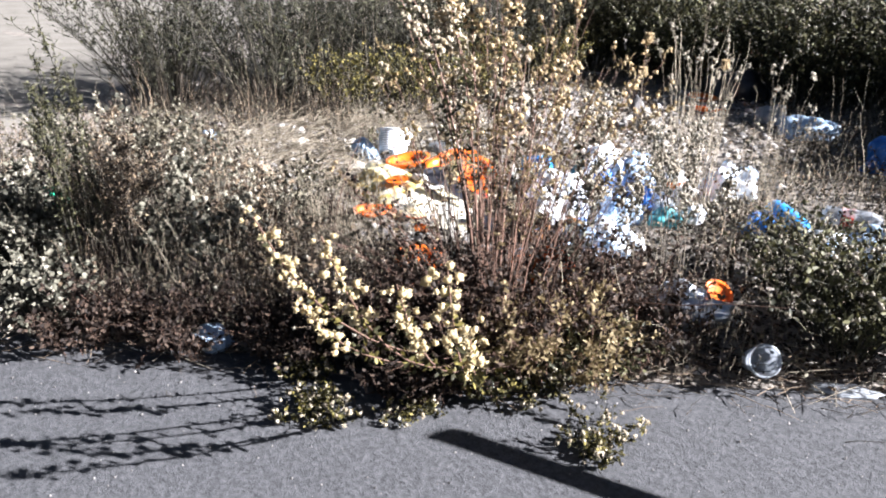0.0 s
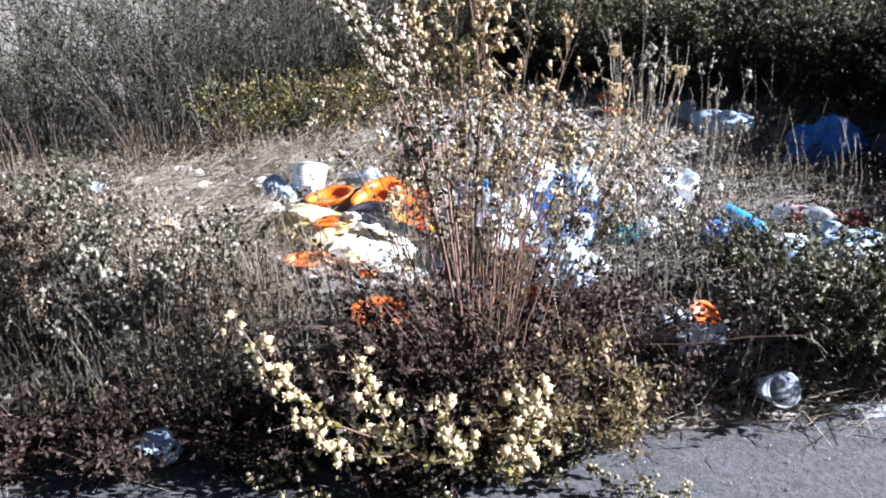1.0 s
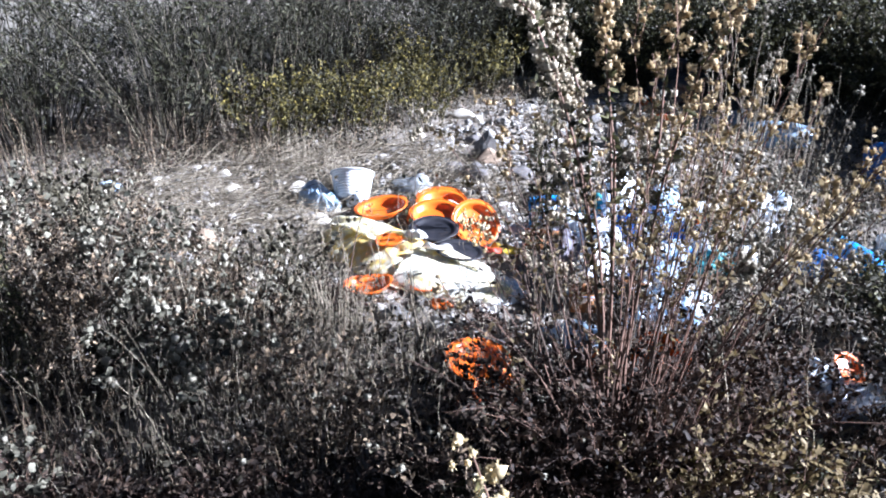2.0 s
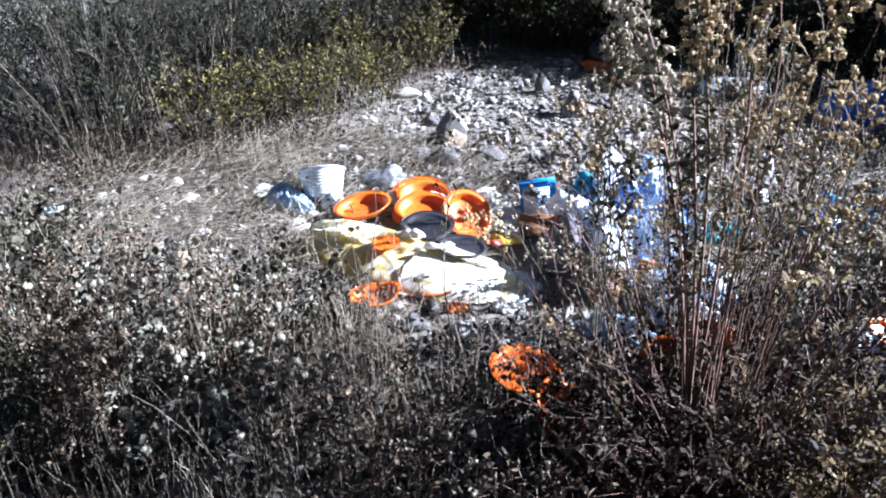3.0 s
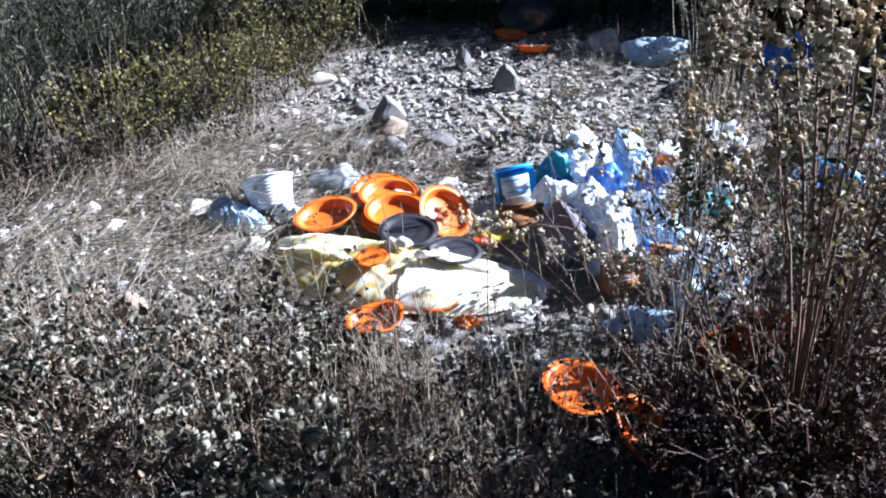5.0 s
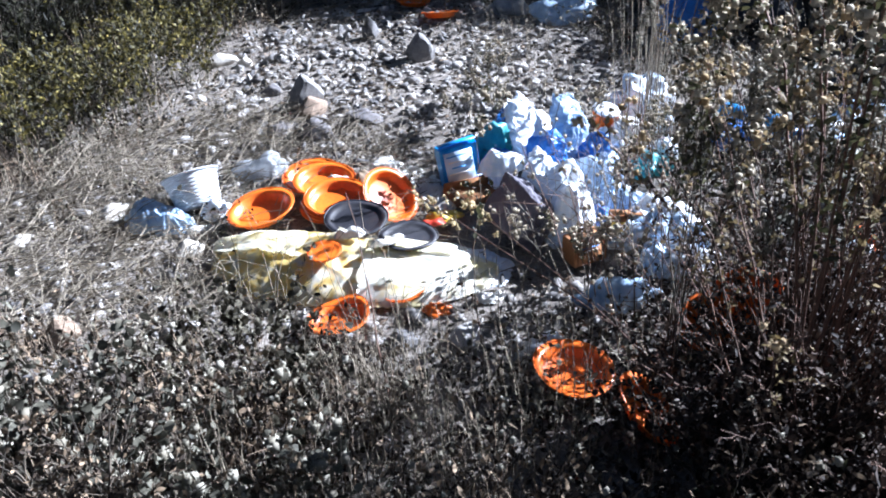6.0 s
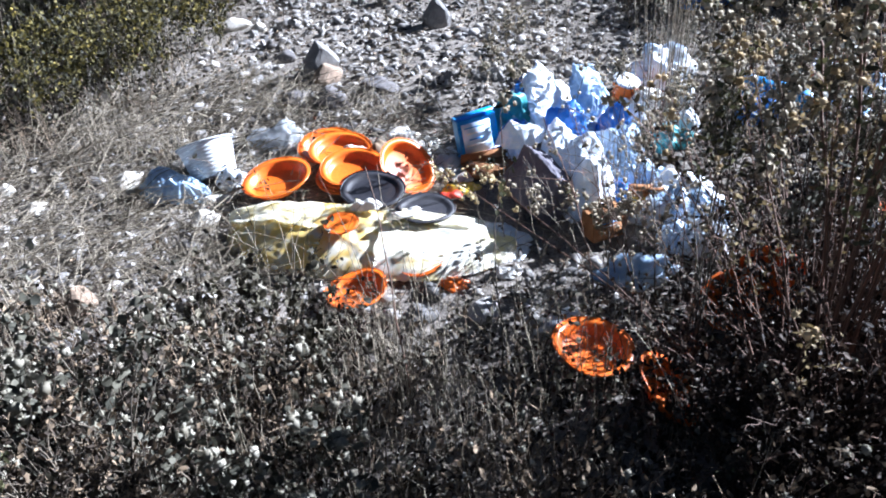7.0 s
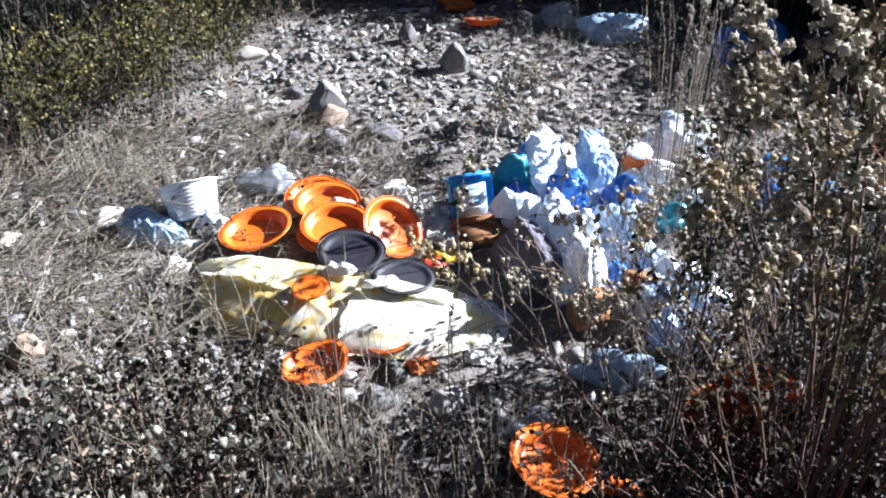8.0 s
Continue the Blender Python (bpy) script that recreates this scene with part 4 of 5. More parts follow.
def rock(label, at, size, mat, seed, rz=0.0, tip=0.0, ry=0.0):
    bm = bmesh.new()
    bmesh.ops.create_icosphere(bm, subdivisions=3, radius=1)
    for v in bm.verts:
        f = 1 + 0.30 * noise.noise(v.co * 1.2 + Vector((seed, 0, seed * 2))) + 0.10 * noise.noise(v.co * 3.5 + Vector((0, seed, 0)))
        v.co *= f
        v.co.x, v.co.y = v.co.x * (1 - tip * max(0, v.co.z)), v.co.y * (1 - tip * max(0, v.co.z))
        for nrm in ((0.8, 0.5, 0.3), (-0.7, 0.3, 0.6), (0.1, -0.9, 0.4), (-0.4, -0.5, 0.75), (0.5, -0.2, 0.85)):
            nn = Vector(nrm).normalized()
            over = v.co.dot(nn) - 0.72
            if over > 0:
                v.co -= nn * over * 0.85
        v.co = Vector((v.co.x * size[0], v.co.y * size[1], v.co.z * size[2]))
    ob = part("rock", bm, mat, None, "", False)
    ob.matrix_basis = pose(at[0], at[1], ground_z(*at) + size[2] * 0.6, 0, ry, rz)
    return tagged(ob, label, "rock", "rocks in the clearing")


rock("pointed grey-brown rock on the gravel", (-0.01, 0.93), (0.078, 0.065, 0.10), STONE_PIECE, 1.3, 20, 0.5)
rock("rounded brown rock on the gravel", (0.02, 0.86), (0.070, 0.055, 0.05), BROWN_STONE, 2.1, 40)
rock("dark slate rock lying on gravel", (0.04, 0.63), (0.068, 0.055, 0.05), DARK_STONE, 3.3, 10)
rock("dark slate rock lying on gravel", (-0.10, 0.68), (0.07, 0.05, 0.03), DARK_STONE, 4.7, 70)
rock("flat grey slate slab on gravel", (0.25, 0.74), (0.07, 0.075, 0.025), DARK_STONE, 5.2, 30, 0, 18)
rock("pointed grey rock standing on gravel", (0.51, 1.46), (0.068, 0.06, 0.09), STONE_PIECE, 6.1, 0, 0.55)
rock("pointed grey rock standing on gravel", (0.27, 1.86), (0.045, 0.045, 0.075), STONE_PIECE, 7.4, 50, 0.55)
rock("small dark rock on gravel", (-0.18, 1.12), (0.05, 0.04, 0.03), DARK_STONE, 8.8, 0)
rock("pale limestone rock lying by weeds", (-0.49, 1.66), (0.085, 0.05, 0.035), PALE_STONE, 9.4, 15)
rock("small pale limestone rock", (-0.36, 1.60), (0.04, 0.035, 0.025), PALE_STONE, 10.2, 0)
rock("pale stone beside the rubbish", (-0.31, -0.17), (0.048, 0.038, 0.028), PALE_STONE, 11.6, 30)
rock("rounded brown rock in the straw", (-0.57, -0.57), (0.055, 0.05, 0.045), BROWN_STONE, 12.5, 0)
rock("flat pale stone in the straw", (-0.56, -0.72), (0.075, 0.04, 0.02), STONE_PIECE, 13.5, 10)
rock("pale flat stone by the straw", (-0.62, 0.12), (0.06, 0.04, 0.03), PALE_STONE, 14.9, 60)
rock("pale stone by the straw", (-0.88, -0.02), (0.04, 0.03, 0.02), PALE_STONE, 15.1, 60)
rock("pale stone by the straw", (-1.02, 0.10), (0.035, 0.03, 0.02), PALE_STONE, 16.1, 20)
rock("grey stone under the dry grass", (0.33, -0.70), (0.05, 0.04, 0.025), STONE_PIECE, 17.3, 20)
rock("grey stone under the dry grass", (0.50, -0.72), (0.055, 0.04, 0.022), STONE_PIECE, 18.3, 80)


# ---- rubbish ----
def lathe(profile, n=40):
    """A closed turned body from (radius, height) pairs that run round its section."""
    bm = bmesh.new()
    rings = []
    for r, z in profile:
        rings.append([bm.verts.new((r * math.cos(2 * math.pi * i / n), r * math.sin(2 * math.pi * i / n), z)) for i in range(n)] if r > 1e-5 else [bm.verts.new((0, 0, z))])
    for a, b in zip(rings, rings[1:]):
        for i in range(n):
            j = (i + 1) % n
            if len(a) == 1 and len(b) > 1:
                bm.faces.new((a[0], b[j], b[i]))
            elif len(b) == 1 and len(a) > 1:
                bm.faces.new((a[i], a[j], b[0]))
            elif len(a) > 1:
                bm.faces.new((a[i], a[j], b[j], b[i]))
    bmesh.ops.recalc_face_normals(bm, faces=bm.faces)
    return bm


def bend(bm, amp, seed, scale=6.0):
    for v in bm.verts:
        k = Vector((v.co.x * scale + seed, v.co.y * scale, v.co.z * scale))
        v.co += Vector((noise.noise(k), noise.noise(k + Vector((5, 0, 0))), noise.noise(k + Vector((0, 9, 0))))) * amp
    return bm


def plate(label, mat, at, radius=0.112, rx=0.0, ry=0.0, rz=0.0, crumple=0.003, group="disposable plates", seed=0.0, deep=1.0):
    """A shallow disposable plate: ribbed dish and a rolled rim."""
    r = radius
    top = thing("plate", label, "plate", at, group, rz, rx, ry)
    dish = [(0, 0.0), (r * 0.66, 0.0), (r * 0.73, 0.003), (r * 0.80, 0.018), (r * 0.84, 0.025), (r * 0.97, 0.031),
            (r * 0.97, 0.0326), (r * 0.835, 0.0268), (r * 0.79, 0.0198), (r * 0.72, 0.0048), (r * 0.66, 0.0018), (0, 0.0016)]
    dish = [(a, b * deep * r / 0.11) for a, b in dish]
    part("dish", bend(lathe(dish), crumple, seed), mat, top)
    rim = [(r * 0.965, 0.0300), (r * 0.99, 0.0290), (r, 0.0315), (r * 0.99, 0.0338), (r * 0.965, 0.0332), (r * 0.965, 0.0300)]
    rim = [(a, (b + 0.0315 * (deep - 1)) * r / 0.11) for a, b in rim]
    part("rim", bend(lathe(rim), crumple, seed), mat, top)
    return top


G = ground_z
plate("orange plastic plate lying tilted on the rubbish", ORANGE, (-0.090, -0.035, 0.040), 0.112, 4, -7, 0)
plate("orange plastic plate on the rubbish", ORANGE, (0.105, 0.126, 0.040), 0.108, 6, 4, 0, seed=2)
plate("orange plastic plate beneath another", ORANGE, (0.06, 0.20, 0.02), 0.108, 8, 0, 0, seed=3)
for i in range(4):
    plate("orange plastic plate in a slumped stack", ORANGE, (0.135 + 0.006 * i, -0.02 - 0.005 * i, 0.024 + 0.011 * i), 0.106, 8, -4 + 2 * i, 0, seed=4 + i)
plate("orange plastic plate propped on its edge", ORANGE, (0.315, -0.02, 0.050), 0.100, 38, 20, 20, 0.008, seed=9)
plate("black plastic plate resting on orange ones", BLACK, (0.218, -0.186, 0.074), 0.102, 5, 3, 0, 0.008, seed=10, deep=0.35)
plate("black plastic plate lying against the bag", BLACK, (0.371, -0.289, 0.058), 0.088, 1, 3, 10, 0.012, seed=11, deep=0.35)
plate("orange plastic plate half under the bag", ORANGE, (0.130, -0.380, 0.094), 0.052, 3, 0, 0, seed=12, deep=0.2)
plate("orange plastic plate half under grass", ORANGE, (0.17, -0.60, 0.004), 0.088, 3, -6, 0, 0.020, seed=13)
plate("orange plastic plate crushed under the bag", ORANGE, (0.345, -0.478, 0.014), 0.066, 6, 0, 0, 0.012, seed=14, deep=0.3)
plate("orange plastic plate on the gravel", ORANGE, (0.655, 2.05, 0.022), 0.105, -14, 0, 0, seed=15)
plate("orange plastic plate near the dark shrubs", ORANGE, (0.52, 2.36, 0.02), 0.10, 0, 6, 0, seed=16)
plate("orange plastic plate tangled in twigs", ORANGE, (0.72, -0.95, 0.045), 0.098, 2, 8, 0, 0.010, seed=17)
plate("orange plastic plate tangled in twigs", ORANGE, (0.84, -1.10, 0.055), 0.090, 6, 38, 0, 0.010, seed=18)
plate("orange plastic plate under the shrub", ORANGE, (1.19, -0.78, 0.085), 0.095, 72, 0, -10, 0.006, seed=19)
plate("orange plastic plate under the shrub", ORANGE, (1.08, -0.80, 0.05), 0.075, 60, 0, 14, 0.006, seed=20)
plate("orange plastic plate standing in the weeds", ORANGE, (1.66, -0.50, 0.04), 0.05, 20, 30, 0, 0.010, seed=21)


def crease(p, seed, n=8, f=1.0):
    """Sharp folds in many directions, 0 to 1: the facets of crumpled film."""
    r = random.Random(seed)
    total = weight = 0.0
    for i in range(n):
        d = Vector((r.gauss(0, 1), r.gauss(0, 1), r.gauss(0, 1))).normalized()
        k, a, o = f * r.uniform(0.6, 2.4), r.uniform(0.4, 1.0), r.uniform(0, 2)
        total += a / k * abs((p.dot(d) * k + o) % 2 - 1)
        weight += a / k
    return total / weight


def pleats(x, y, seed, k):
    """Facets of crushed film, about -1 to 1: sharp ridges where neighbouring facets meet, drawn out along changing directions."""
    total = 0.0
    for i, (amp, f) in enumerate(((1.0, 0.42), (0.55, 0.95), (0.22, 2.1))):
        t = seed * 1.7 + i * 1.1 + 1.6 * noise.noise(Vector((x * k * 0.16, y * k * 0.16, seed)))
        c, d = math.cos(t), math.sin(t)
        u, v = (x * c + y * d) * k * f * 0.55, (y * c - x * d) * k * f
        near = noise.voronoi(Vector((u, v, seed + 3.1 * i)))[0]
        total += amp * (1.5 * near[0] - 0.75 * (near[1] - near[0]) - 0.25)
    return total


def crumpled(name, label, category, mat, at, size, folds=0.25, scale=2.2, seed=0.0, rz=0.0, sub=4, shape=None, group="", rx=0.0, ry=0.0, sink=0.35, knot=None, print_mat=None):
    """A crumpled bag or wrapper: a closed skin drawn into sharp folds, flattened where it lies."""
    bm = bmesh.new()
    bmesh.ops.create_icosphere(bm, subdivisions=max(4, sub), radius=1)
    for v in bm.verts:
        c = v.co.copy()
        v.co = c * (1 + folds * 1.7 * (crease(c, seed, 4, scale * 0.7) - 0.5) + folds * 0.42 * pleats(math.atan2(c.y, c.x) * 0.8, c.z, seed, scale * 1.5) + folds * 1.1 * noise.noise(c * 1.4 + Vector((seed, 0, 0))))
        if shape:
            v.co = shape(v.co)
        v.co = Vector((v.co.x * size[0], v.co.y * size[1], v.co.z * size[2]))
        floor = -size[2] * sink
        if v.co.z < floor:
            v.co.z = floor + (v.co.z - floor) * 0.05
    top = part(name, bm, mat, None, "", False)
    top.matrix_basis = pose(at[0], at[1], (at[2] if len(at) > 2 else ground_z(at[0], at[1])) + size[2] * sink, rx, ry, rz)
    for f in top.data.polygons:
        f.use_smooth = True
    tagged(top, label, category, group)
    if print_mat:
        pb = bmesh.new()
        pb.from_mesh(top.data)
        pb.normal_update()
        off = [f for f in pb.faces if crease(f.calc_center_median() * (3.0 / max(size)), seed + 9, 5, 0.8) < 0.60]
        bmesh.ops.delete(pb, geom=off, context="FACES")
        for v in pb.verts:
            v.co += v.normal * 0.0025
        part("printed_patch", pb, print_mat, top, "blue printed patch")
    if knot:
        kb = bmesh.new()
        bmesh.ops.create_icosphere(kb, subdivisions=3, radius=1)
        for v in kb.verts:
            t = max(0.0, v.co.z)
            flare = 0.35 + 0.9 * t * t
            v.co = Vector((v.co.x * flare, v.co.y * flare * 0.6, v.co.z)) * (1 + 0.5 * noise.noise(v.co * 3 + Vector((seed, 0, 0))))
            v.co = v.co * knot[3] + Vector(knot[:3])
        part("gathered_neck", kb, mat, top)
    return top


def flat_bag(name, label, category, mat, at, corners_size, seed, rz=0.0, thick=0.012, folds=0.03, rx=0.0, ry=0.0, group="", dome=0.0, n=26, scale=7.0, drape=0.0):
    """A limp sheet or slack bag with sharp folds and an uneven edge, both faces and its thickness modelled."""
    sx, sy = corners_size
    bm = bmesh.new()
    layers = []
    for top_side in (1, 0):
        grid = []
        for j in range(n):
            row = []
            for i in range(n):
                a, b = i / (n - 1) * 2 - 1, j / (n - 1) * 2 - 1
                edge = 1 + 0.22 * noise.noise(Vector((a * 1.6 + seed, b * 1.6, 0))) + 0.10 * noise.noise(Vector((a * 6, b * 6, seed)))
                x, y = a * sx * edge * math.sqrt(1 - b * b * 0.42), b * sy * edge * math.sqrt(1 - a * a * 0.42)
                z = folds * 0.15
                if top_side:
                    p = Vector((x * scale, y * scale, seed))
                    inner = 1 - max(abs(a), abs(b)) ** 4
                    z = folds * (1.9 * crease(p, seed, 5, 0.8) - 0.45) + folds * 1.1 * (crease(p * 2.6, seed + 1, 5, 0.8) - 0.5)
                    z = max(z, 0.0) * (0.35 + 0.65 * inner) + thick * inner + dome * math.sqrt(max(0.0, 1 - a * a)) * math.sqrt(max(0.0, 1 - b * b))
                    if drape:
                        r = min(1.0, (abs(a) ** 2.6 + abs(b) ** 2.6) ** (1 / 2.6))
                        z = drape * (1 - r ** 3) ** 0.55 * (1 + 0.7 * noise.noise(Vector((x * 8, y * 8, seed)))) + folds * pleats(x, y, seed, scale) * (0.25 + 0.75 * inner)
                        z = max(z, 0.003)
                    x += folds * 0.6 * (crease(p + Vector((3, 1, 0)), seed + 2, 6, 1.2) - 0.5)
                    y += folds * 0.6 * (crease(p + Vector((1, 4, 0)), seed + 3, 6, 1.2) - 0.5)
                row.append(bm.verts.new((x, y, z)))
            grid.append(row)
        layers.append(grid)
    for g, flip in ((layers[0], False), (layers[1], True)):
        for j in range(n - 1):
            for i in range(n - 1):
                q = (g[j][i], g[j][i + 1], g[j + 1][i + 1], g[j + 1][i])
                bm.faces.new(q[::-1] if flip else q)
    t, b = layers
    ring = [(0, i) for i in range(n - 1)] + [(j, n - 1) for j in range(n - 1)] + [(n - 1, i) for i in range(n - 1, 0, -1)] + [(j, 0) for j in range(n - 1, 0, -1)]
    for (j0, i0), (j1, i1) in zip(ring, ring[1:] + ring[:1]):
        bm.faces.new((t[j0][i0], b[j0][i0], b[j1][i1], t[j1][i1]))
    ob = part(name, bm, mat, None, "", True)
    ob.matrix_basis = pose(at[0], at[1], (at[2] if len(at) > 2 else ground_z(at[0], at[1])) + 0.002, rx, ry, rz)
    return tagged(ob, label, category, group)


def box(bm, size, at=(0, 0, 0), bevel=0.002):
    made = bmesh.ops.create_cube(bm, size=1)["verts"]
    for v in made:
        v.co = Vector((v.co.x * size[0] + at[0], v.co.y * size[1] + at[1], v.co.z * size[2] + at[2]))
    if bevel:
        bmesh.ops.bevel(bm, geom=list({e for v in made for e in v.link_edges}), offset=bevel, segments=2, affect="EDGES")
    return bm


# the torn-open yellow bag that the plates spill from
bag = thing("plastic_bag", "torn-open pale yellow plastic bag with crumpled white lip under plates", "plastic bag", (0.2, -0.32))


def ridge(u, v, seed):
    """Wandering film folds that run along u, some broad, some sharp, about -1 to 1."""
    w = 0.8 * noise.noise(Vector((u * 0.5, v * 0.5, seed)))
    broad = noise.noise(Vector((u * 0.8, v * 0.9, seed + 1)))
    sharp = sum(a * (0.6 - 2.6 * abs(noise.noise(Vector((u * f * 0.45 + w, (v + 0.35 * u + w) * f, seed + 5 * f))))) for a, f in ((0.55, 1.1), (0.30, 2.4), (0.16, 4.9)))
    return 0.9 * broad + sharp


def bag_sheet(name, mat, along, across, seed, lift, amp, label=""):
    """A stretch of the bag's film: it rises to a crest behind and falls in folds to the ground in front."""
    n, m, bm = 150, 70, bmesh.new()
    c, d = math.cos(radians(-13)), math.sin(radians(-13))
    skins = []
    for under in (0, 1):
        grid = []
        for i in range(n):
            row = []
            for j in range(m):
                p, q = i / (n - 1), j / (m - 1)
                rag = 0.05 * noise.noise(Vector((p * 9, seed, 0))) + 0.03 * noise.noise(Vector((p * 31, seed, 2)))
                a = along[0] + (along[1] - along[0]) * p + 0.05 * noise.noise(Vector((q * 6, seed, 4))) * (1 if p in (0, 1) else 0)
                b = across[0] + (across[1] - across[0]) * q + rag * (1.6 if q < 0.5 else 1.0) * abs(2 * q - 1)
                a = max(-1.0, min(1.0, a))
                wide = (1 - abs(a) ** 2.6) ** 0.5
                u, v = a * 0.44, b * 0.20 * wide
                t = max(0.0, min(1.0, (b + 0.60) / 0.38))
                rise = t * t * (3 - 2 * t)
                fall = max(0.0, 1 - max(0.0, (b + 0.10) / 1.10) ** 2.2) ** 0.75
                crest = (0.080 - 0.050 * max(0.0, a + 0.1) + 0.028 * noise.noise(Vector((a * 4.0, 1.3, seed)))) * (wide ** 0.5)
                edge = min(1.0, 6 * min(q, 1 - q) + 0.15)
                z = 0.008 + crest * rise * fall + lift + amp * ridge(a * 3.0, b * 1.7, 2.7 + seed * 0.1) * (0.25 + 0.75 * rise * fall) * edge
                v += amp * 0.9 * ridge(a * 3.0, b * 1.3, 9.1) * edge * rise
                z = max(z, 0.003 + lift) - (0.0016 if under else 0.0)
                row.append(bm.verts.new((u * c + v * d, u * d - v * c, z)))
            grid.append(row)
        skins.append(grid)
    for g, flip in ((skins[0], True), (skins[1], False)):
        for i in range(n - 1):
            for j in range(m - 1):
                f = (g[i][j], g[i + 1][j], g[i + 1][j + 1], g[i][j + 1])
                bm.faces.new(f[::-1] if flip else f)
    return part(name, bm, mat, bag, label)


bag_sheet("body", YELLOW_FILM, (-1.0, 0.55), (-0.75, 1.0), 8, 0.0, 0.014)
bag_sheet("slack_end", CREAM_FILM, (0.12, 1.0), (-0.80, 1.04), 3, 0.005, 0.008, "flat cream-white end of the bag")
bag_sheet("lip", CREAM_FILM, (-0.98, -0.22), (-0.62, 0.34), 14, 0.010, 0.017, "crumpled white lip")
bag_sheet("lip", CREAM_FILM, (-0.10, 0.70), (-0.50, 0.00), 21, 0.009, 0.012, "crumpled white lip")
flat_bag("plastic_sheet", "creased white plastic sheet spread beside the bag", "plastic sheet", WHITE_FILM, (0.56, -0.40), (0.10, 0.11), 2, 25, 0.006, 0.020, n=50, scale=14)
flat_bag("tissue", "crumpled white tissue between the plates", "tissue", WHITE_PAPER, (0.20, -0.305, 0.088), (0.05, 0.02), 3, 0, 0.005, 0.032, group="tissues", scale=16)
flat_bag("tissue", "crumpled white tissue between the plates", "tissue", WHITE_PAPER, (0.31, -0.345, 0.078), (0.05, 0.018), 5, 20, 0.005, 0.032, group="tissues", scale=16)
flat_bag("tissue", "crumpled white tissue on the plates", "tissue", WHITE_PAPER, (0.15, 0.13, 0.05), (0.05, 0.025), 7, 0, 0.005, 0.032, group="tissues", scale=16)
flat_bag("tissue", "crumpled white tissue behind the plates", "tissue", WHITE_PAPER, (-0.02, 0.16), (0.06, 0.035), 8, 0, 0.005, 0.032, group="tissues", scale=16)
flat_bag("tissue", "crumpled tan paper napkin on the plates", "tissue", BROWN_LEAF, (0.25, 0.13, 0.05), (0.035, 0.03), 9, 0, 0.005, 0.032, group="tissues", scale=16)
for i, (x, y, sx, sy) in enumerate(((0.36, 0.24, 0.085, 0.06), (0.43, 0.14, 0.08, 0.05), (0.46, 0.06, 0.07, 0.05), (0.32, 0.32, 0.06, 0.05), (0.50, 0.0, 0.06, 0.04))):
    flat_bag("crumpled_paper", "crumpled white paper beside the plates", "paper", WHITE_PAPER, (x, y), (sx, sy), int(11 + i * 1.7), 40 * i, 0.005, 0.032, group="crumpled papers", scale=16)
flat_bag("wrapper", "crumpled yellow food wrapper", "wrapper", YELLOW_PRINT, (0.49, -0.12, 0.012), (0.065, 0.035), 21, 20, 0.006, 0.030, scale=16)
flat_bag("wrapper", "crumpled red food wrapper", "wrapper", RED_PRINT, (0.45, -0.18, 0.03), (0.045, 0.022), 22, 20, 0.004, 0.018, scale=16)

# tub and pale blue bag beside it
tub = thing("tub", "white ribbed plastic tub lying tilted on straw", "tub", (-0.335, 0.13, 0.060), "", 0, -30, -16)
ribs = [(0, -0.06), (0.046, -0.06)]
for i in range(9):
    z = -0.055 + i * 0.0135
    ribs += [(0.048 + 0.0014 * i, z), (0.0505 + 0.0014 * i, z + 0.0045), (0.048 + 0.0014 * i + 0.0008, z + 0.009)]
ribs += [(0.0625, 0.066), (0.0605, 0.066), (0.046, -0.055), (0, -0.056)]
ribs = [(r * 1.50, z * 0.90) for r, z in ribs]
part("cup", lathe(ribs), WHITE_PLASTIC, tub)
part("rim", lathe([(r * 1.50, z * 0.90) for r, z in [(0.0605, 0.064), (0.066, 0.064), (0.066, 0.069), (0.0605, 0.069), (0.0605, 0.064)]]), WHITE_PLASTIC, tub)
flat_bag("plastic_bag", "crumpled pale blue plastic bag on straw", "plastic bag", PALE_BLUE, (-0.445, 0.035), (0.12, 0.065), 31, -12, 0.008, 0.020, n=70, scale=40, drape=0.05)
crumpled("plastic_bag", "small crumpled pale plastic by the tub", "plastic bag", WHITE_FILM, (-0.26, 0.07), (0.045, 0.035, 0.04), 0.45, 2.6, 32, 0, 3)
crumpled("clear_wrapper", "crumpled clear plastic on straw", "plastic", CLEAR, (-0.14, 0.34), (0.075, 0.05, 0.05), 0.5, 2.8, 33, 0, 4)
flat_bag("paper_scrap", "scrap of white paper on straw", "paper", WHITE_PAPER, (-0.30, -0.02), (0.06, 0.025), 34, 10, 0.004, 0.008)


